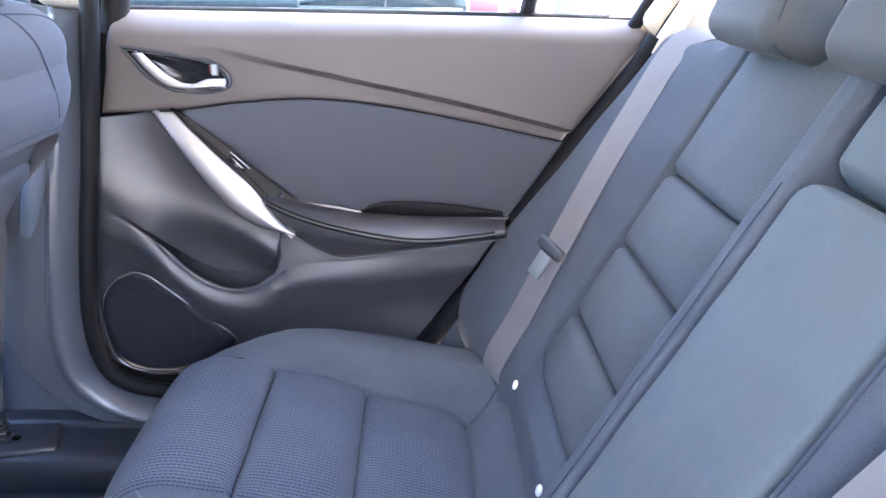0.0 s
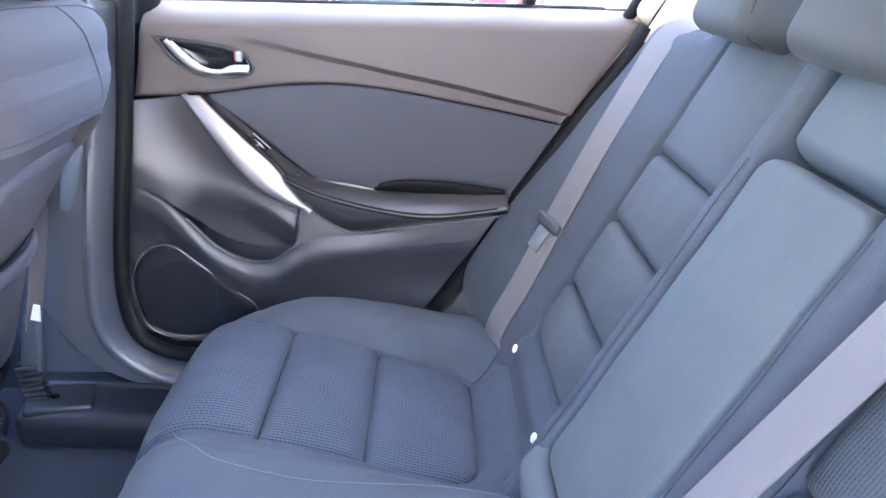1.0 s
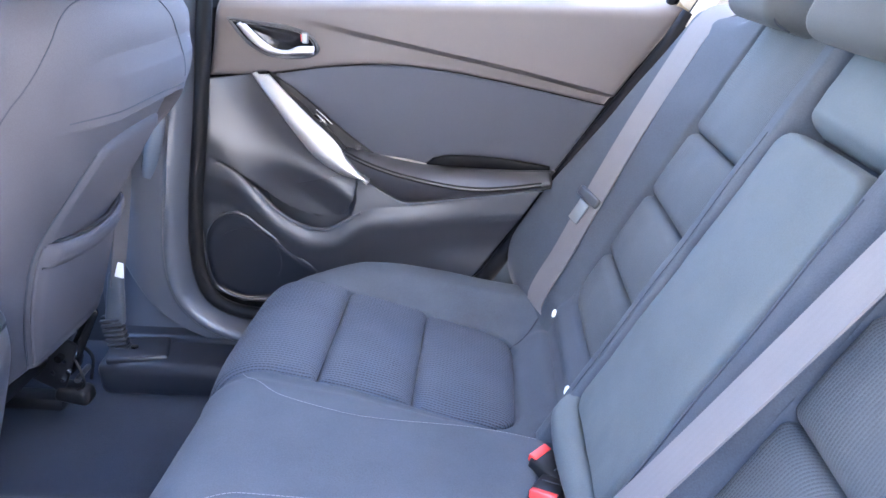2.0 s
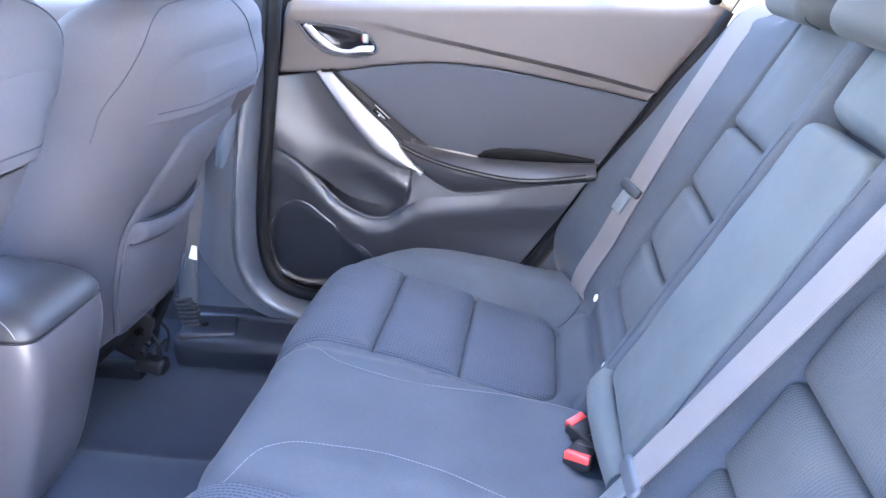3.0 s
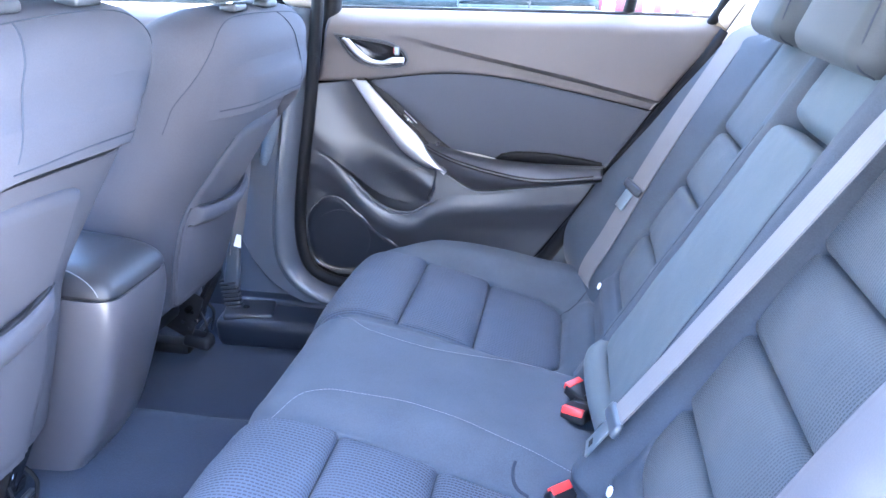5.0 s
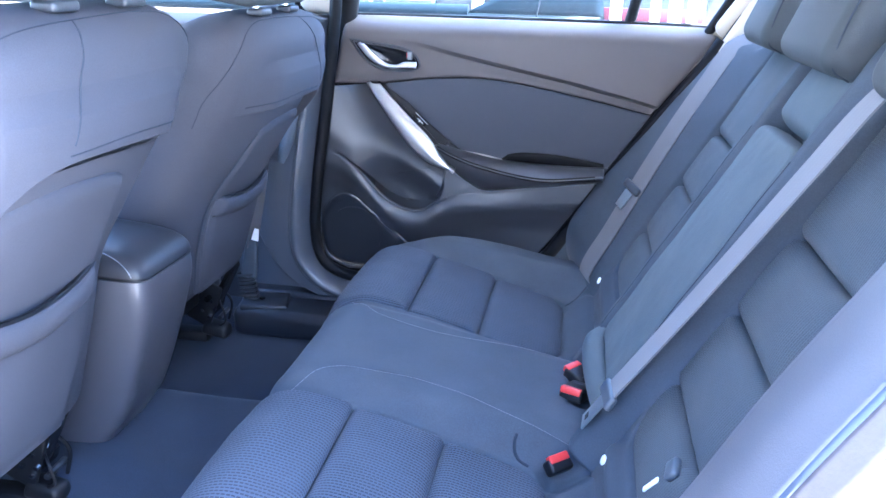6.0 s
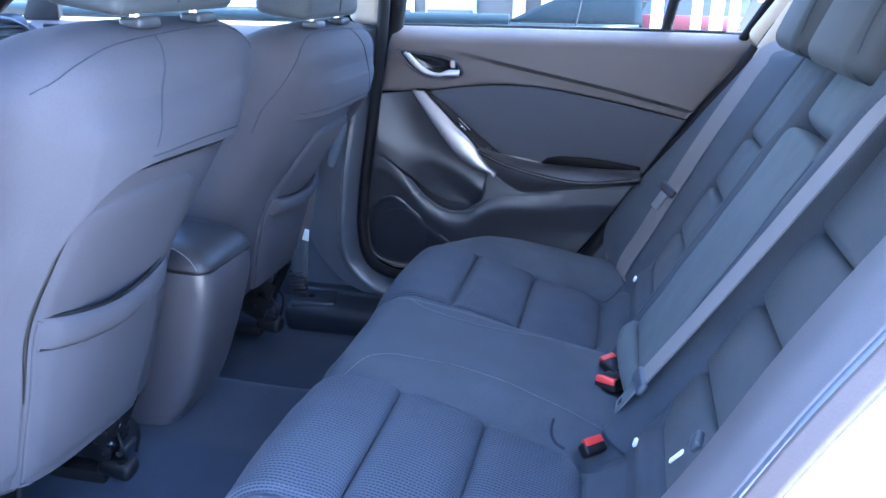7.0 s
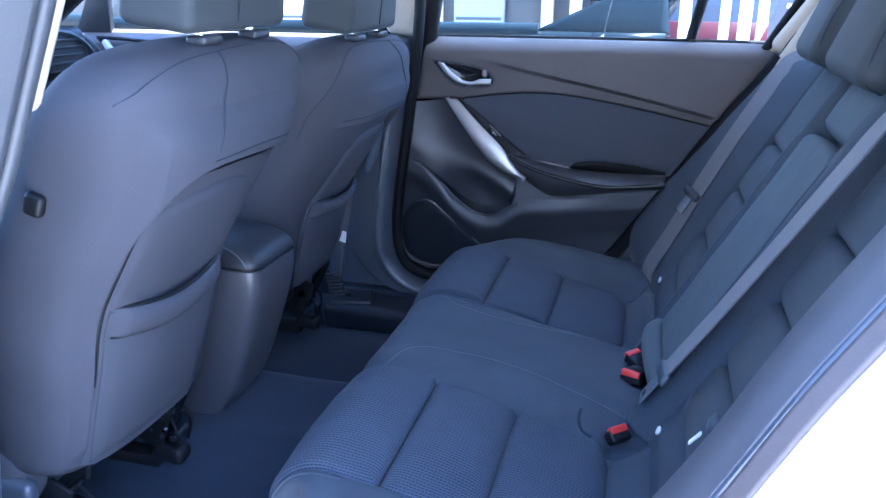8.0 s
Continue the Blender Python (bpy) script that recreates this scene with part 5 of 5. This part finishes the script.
# ---------------------------------------------------------------- belts and buckles
def belts():
    # far outer belt, worn down over the side bolster
    t = thing("seat_belt", "grey webbing seat belt hanging over the side bolster", "seat belt", (0.2, 1.29, 0.45), "rear seat belts")
    def on(s, y, lift=0.004):
        d = abs(y - YC)
        return back(s, y, bolster(s, d) + lift)
    pts = [on(-0.060, 1.234, -0.020), on(-0.029, 1.234), on(0.083, 1.236), on(0.226, 1.256), on(0.353, 1.280), on(0.482, 1.302), on(0.565, 1.314), on(0.602, 1.319, -0.010), on(0.622, 1.323, -0.045), on(0.627, 1.326, -0.10)]
    side = Vector(on(0.2, 1.30)) - Vector(on(0.2, 1.22))
    part("webbing", ribbon("webbing", pts, 0.052, side, BELT), BELT, t)
    fr = Vector(on(0.200, 1.256, 0.009))
    rot = Matrix((side.normalized(), Vector((0.482, 0, 0.876)), side.normalized().cross(Vector((0.482, 0, 0.876))))).transposed().to_4x4()
    part("tongue_guide", rbox((0.064, 0.020, 0.012), 0.005, 3, Matrix.Translation(fr) @ rot), BELTDARK, t, "dark grey plastic tongue")
    tp = part("tongue_plate", rbox((0.030, 0.044, 0.004), 0.0018, 2, Matrix.Translation(fr) @ rot @ pose(0, -0.034, -0.001)), PLATE, t, "bright steel latch plate")
    part("inset", rbox((0.025, 0.038, 0.002), 0.0008, 1, Matrix.Translation(fr) @ rot @ pose(0, -0.035, 0.0016)), BELTDARK, tp, "dark inset")
    # the steel's highlight, put on as a thin white strip
    part("shine_edge", rbox((0.004, 0.018, 0.002), 0.0008, 1, Matrix.Translation(fr) @ rot @ pose(0.003, -0.027, 0.0028)), WHITEPLASTIC, tp, "white strip standing for the plate's shine")
    part("slot_rim", rbox((0.011, 0.009, 0.002), 0.0008, 1, Matrix.Translation(fr) @ rot @ pose(0.0, -0.046, 0.0026)), PLATE, tp)

    # middle belt, pulled down to its tongue by the armrest
    b = thing("seat_belt", "grey webbing middle seat belt ending in a plastic tongue", "seat belt", (0.18, 0.48, 0.5), "rear seat belts")
    pts = [back(0.07, 0.482, 0.052), back(0.2, 0.462, 0.05), back(0.35, 0.438, 0.05), back(0.5, 0.412, 0.052), back(0.60, 0.396, 0.051), back(0.66, 0.387, 0.036), back(0.72, 0.380, -0.01)]
    side = Vector((0.10, -0.55, 0.16))
    part("webbing", ribbon("webbing", pts, 0.055, side, BELT), BELT, b)
    d = (Vector(pts[0]) - Vector(pts[1])).normalized()
    sd = (side - d * side.dot(d)).normalized()
    rot = Matrix((sd, d, sd.cross(d))).transposed().to_4x4()
    p = Vector(pts[0])
    part("tongue_guide", rbox((0.076, 0.024, 0.013), 0.006, 3, Matrix.Translation(p + d * 0.006) @ rot @ pose(0, 0, 0, 0, 0, -14)), BELTEND, b, "grey plastic tongue")
    pl = part("tongue_plate", rbox((0.034, 0.066, 0.004), 0.0015, 2, Matrix.Translation(p + d * 0.042) @ rot), PLATE, b, "dull steel latch plate")
    part("slot", rbox((0.014, 0.011, 0.005), 0.001, 1, Matrix.Translation(p + d * 0.060) @ rot), BLACK, pl)


def near_tongue():
    t = thing("seat_belt", "outer seat belt tongue lying against the side bolster", "seat belt", (0.21, 0.165, 0.62), "rear seat belts")
    d = (Vector((0.236, 0.146, 0.676)) - Vector((0.198, 0.178, 0.606))).normalized()
    sd = d.cross(Vector((-0.876, 0, 0.482))).normalized()
    rot = Matrix((sd, d, sd.cross(d))).transposed().to_4x4()
    part("latch_plate", rbox((0.007, 0.028, 0.003), 0.001, 1, Matrix.Translation((0.212, 0.166, 0.632)) @ rot), WHITEPLASTIC, t, "bright steel latch plate")
    part("tongue_guide", rbox((0.024, 0.020, 0.010), 0.004, 3, Matrix.Translation((0.230, 0.150, 0.665)) @ rot), BELTEND, t, "grey plastic tongue")


def buckle(at, yaw, label, dip=14, length=0.062):
    """A buckle whose button end points forwards, turned by yaw."""
    t = thing("belt_buckle", label, "buckle", at, "belt buckles")
    m = Matrix.Translation(at) @ pose(0, 0, 0, 0, 0, yaw) @ pose(0, 0, 0, 0, dip, 0)
    part("housing", rbox((length, 0.042, 0.024), 0.005, 3, m @ pose(length / 2 - 0.031, 0, 0)), BLACK, t)
    part("button", rbox((0.013, 0.036, 0.012), 0.002, 2, m @ pose(-0.028, 0, 0.0075)), RED, t, "red release button")
    if length > 0.05:
        part("mark", rbox((0.002, 0.026, 0.001), 0.0004, 1, m @ pose(0.006, 0, 0.0133)), BELTEND, t)
    if length > 0.05:
        part("strap", ribbon("strap", [m @ Vector((length - 0.032, 0, -0.004)), m @ Vector((0.06, 0, -0.012)), m @ Vector((0.09, 0, -0.03))], 0.036, m.to_3x3() @ Vector((0, 1, 0)), RUBBER, 0.002, 10), RUBBER, t)


def small_things():
    for y in (1.16, 0.885, 0.43, 0.155):
        k = thing("anchor_marker", "round white child-seat anchor marker on the seat", "marker", back(0.0, y, 0.02), "anchor markers")
        part("button", disc(0.0080, 0.005, Matrix.Translation(back(-0.006, y, 0.0145)) @ pose(0, 0, 0, 0, -72, 0), 20, 0.0015), WHITEPLASTIC, k)


def outside():
    # a dark pickup parked alongside
    c = thing("parked_truck", "dark blue pickup truck parked alongside", "truck", (-1.6, 3.4, 0))
    def side(u, v):
        z = lerp(0.32, 1.0, v)
        return (lerp(-3.6, 0.15, u), 2.66 + 0.10 * (2 * v - 1) ** 2 - 0.03 * math.sin(v * 7), z)
    part("side", sheet("side", side, 20, 30, DARKPAINT), DARKPAINT, c, thick=0.03)
    part("top_rail", tube("top_rail", [(-3.6, 2.75, 0.995), (-1.5, 2.73, 1.0), (-0.36, 2.73, 1.0)], 0.035, DARKPAINT, 10, 12), DARKPAINT, c)
    part("bed", rbox((3.6, 1.5, 0.5), 0.06, 3, pose(-1.75, 3.55, 0.68)), BLACK, c)
    def cab(u, v):
        z = lerp(0.99, 1.62, v)
        x0 = -0.38 + 2.0 * (z - 1.0) if z < 1.25 else 0.12
        return (lerp(min(x0, 0.10), 0.15 + 0.12 * (1.12 - z), u), 2.74 + 0.30 * (v ** 1.5), z)
    part("cab_side", sheet("cab_side", cab, 12, 24, DARKPAINT), DARKPAINT, c, thick=0.03)
    part("door_gap", tube("door_gap", [(-0.098, 2.715, 0.96), (-0.085, 2.72, 1.05), (-0.07, 2.75, 1.14)], 0.004, BLACK, 6, 10), BLACK, c)
    part("gap_glint", rbox((0.012, 0.006, 0.03), 0.002, 1, pose(-0.098, 2.702, 0.975)), CHROME, c)
    for x in (-3.0, -0.35):
        w = part("wheel", disc(0.36, 0.22, pose(x, 2.82, 0.36, 90), 32, 0.03), RUBBER, c)
        part("rim", disc(0.23, 0.02, pose(x, 2.70, 0.36, 90), 24, 0.006), SILVER, w)
    # things across the lot
    b = thing("building", "cream rendered shop front with pale blue shutters", "building", (-2, 12.2, 0))
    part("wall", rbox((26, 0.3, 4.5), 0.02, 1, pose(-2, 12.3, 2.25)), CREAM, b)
    for x, w, m in ((-7.2, 1.5, PALEBLUE), (-5.6, 1.1, PLASTER), (-4.35, 0.9, PALEBLUE), (-3.35, 0.7, PLASTER), (-2.45, 0.75, PALEBLUE)):
        sh = part("shutter", rbox((w, 0.1, 3.0), 0.02, 1, pose(x, 12.08, 1.5)), m, b)
        for z in (0.35, 0.75, 1.15):
            part("slat_gap", rbox((w * 0.9, 0.02, 0.05), 0.004, 1, pose(x, 12.02, z)), BELTDARK, sh)
    for x in (-1.45, -1.05, 3.2):
        part("pilaster", rbox((0.16, 0.2, 4.2), 0.02, 1, pose(x, 12.05, 2.1)), BEIGE, b)
    for x, w in ((-0.2, 1.3), (1.7, 2.2), (4.6, 2.0)):
        part("shop_window", rbox((w, 0.06, 2.0), 0.02, 1, pose(x, 12.10, 1.22)), GLOSS, b, "dark shop window")
    part("plinth", rbox((26, 0.12, 0.20), 0.02, 1, pose(-2, 12.05, 0.10)), BELTEND, b)
    r = thing("parked_car", "red hatchback parked across the lot", "car", (0.9, 9.6, 0))
    def hull(z, x0, x1, y0, y1):
        return [Vector((lerp(x0, x1, 0.5) + (x1 - x0) / 2 * math.copysign(abs(math.cos(a)) ** 0.35, math.cos(a)), lerp(y0, y1, 0.5) + (y1 - y0) / 2 * math.copysign(abs(math.sin(a)) ** 0.35, math.sin(a)), z)) for a in [2 * math.pi * k / 32 for k in range(32)]]
    part("body", loft("body", [hull(0.22, 0.0, 1.75, 8.6, 12.4), hull(0.35, -0.03, 1.78, 8.5, 12.5), hull(0.72, -0.03, 1.78, 8.5, 12.5), hull(0.86, 0.03, 1.72, 8.6, 12.4)], REDPAINT), REDPAINT, r)
    part("cabin", loft("cabin", [hull(0.85, 0.10, 1.65, 8.75, 11.2), hull(1.0, 0.18, 1.57, 8.95, 11.0), hull(1.22, 0.32, 1.42, 9.2, 10.7)], GLOSS), GLOSS, r, "dark windows")
    part("roof", loft("roof", [hull(1.215, 0.31, 1.43, 9.2, 10.7), hull(1.28, 0.42, 1.32, 9.4, 10.5)], REDPAINT), REDPAINT, r)
    for x in (0.1, 1.65):
        part("wheel", disc(0.30, 0.2, pose(x, 9.2, 0.30, 0, 90, 0), 24, 0.03), RUBBER, r)
    for x, w in ((0.30, 0.085), (0.58, 0.07), (0.72, 0.09), (0.84, 0.07)):
        q = thing("post", "white painted steel post in the parking lot", "post", (x, 6.0, 0), "white posts")
        part("shaft", rbox((w, 0.06, 3.0), 0.01, 2, pose(x, 6.0, 1.5)), PAINT, q)
        part("foot", rbox((w * 2, 0.16, 0.03), 0.005, 1, pose(x, 6.0, 0.015)), PAINT, q)
    k = thing("sign_board", "dark chalk board sign on two legs", "sign", (1.35, 6.6, 0))
    part("board", rbox((0.7, 0.05, 1.0), 0.01, 2, pose(1.36, 6.6, 0.85)), BELTDARK, k)
    for x in (1.06, 1.66):
        part("leg", rbox((0.04, 0.04, 1.4), 0.006, 1, pose(x, 6.64, 0.70)), BELTDARK, k)
    for i, (w, z) in enumerate(((0.30, 1.12), (0.38, 1.02), (0.24, 0.92), (0.34, 0.82))):
        part("chalk_line", rbox((w, 0.004, 0.035), 0.001, 1, pose(1.30 + 0.02 * i, 6.573, z)), WHITEPLASTIC, k)


ground_and_shell()
body_side()
rear_bench()
for yy, ww in ((1.062, 0.226), (YC + 0.030, 0.296), (mir(1.052), 0.236)):
    headrest(yy, ww)
front_seat(mir(0.335), 1, 0.452, 0.033)
front_seat(0.335, -1, 0.412)
console()
far_door()
pillars()
dashboard()
open_door()
belts()
near_tongue()
buckle((0.147, 0.708, 0.462), -40, "black belt buckle with a red release button")
buckle((0.137, 0.656, 0.464), 68, "black belt buckle beside another one on the cushion")
buckle((0.124, 0.453, 0.428), -48, "black belt buckle sunk in the cushion", 40, 0.024)
small_things()
outside()
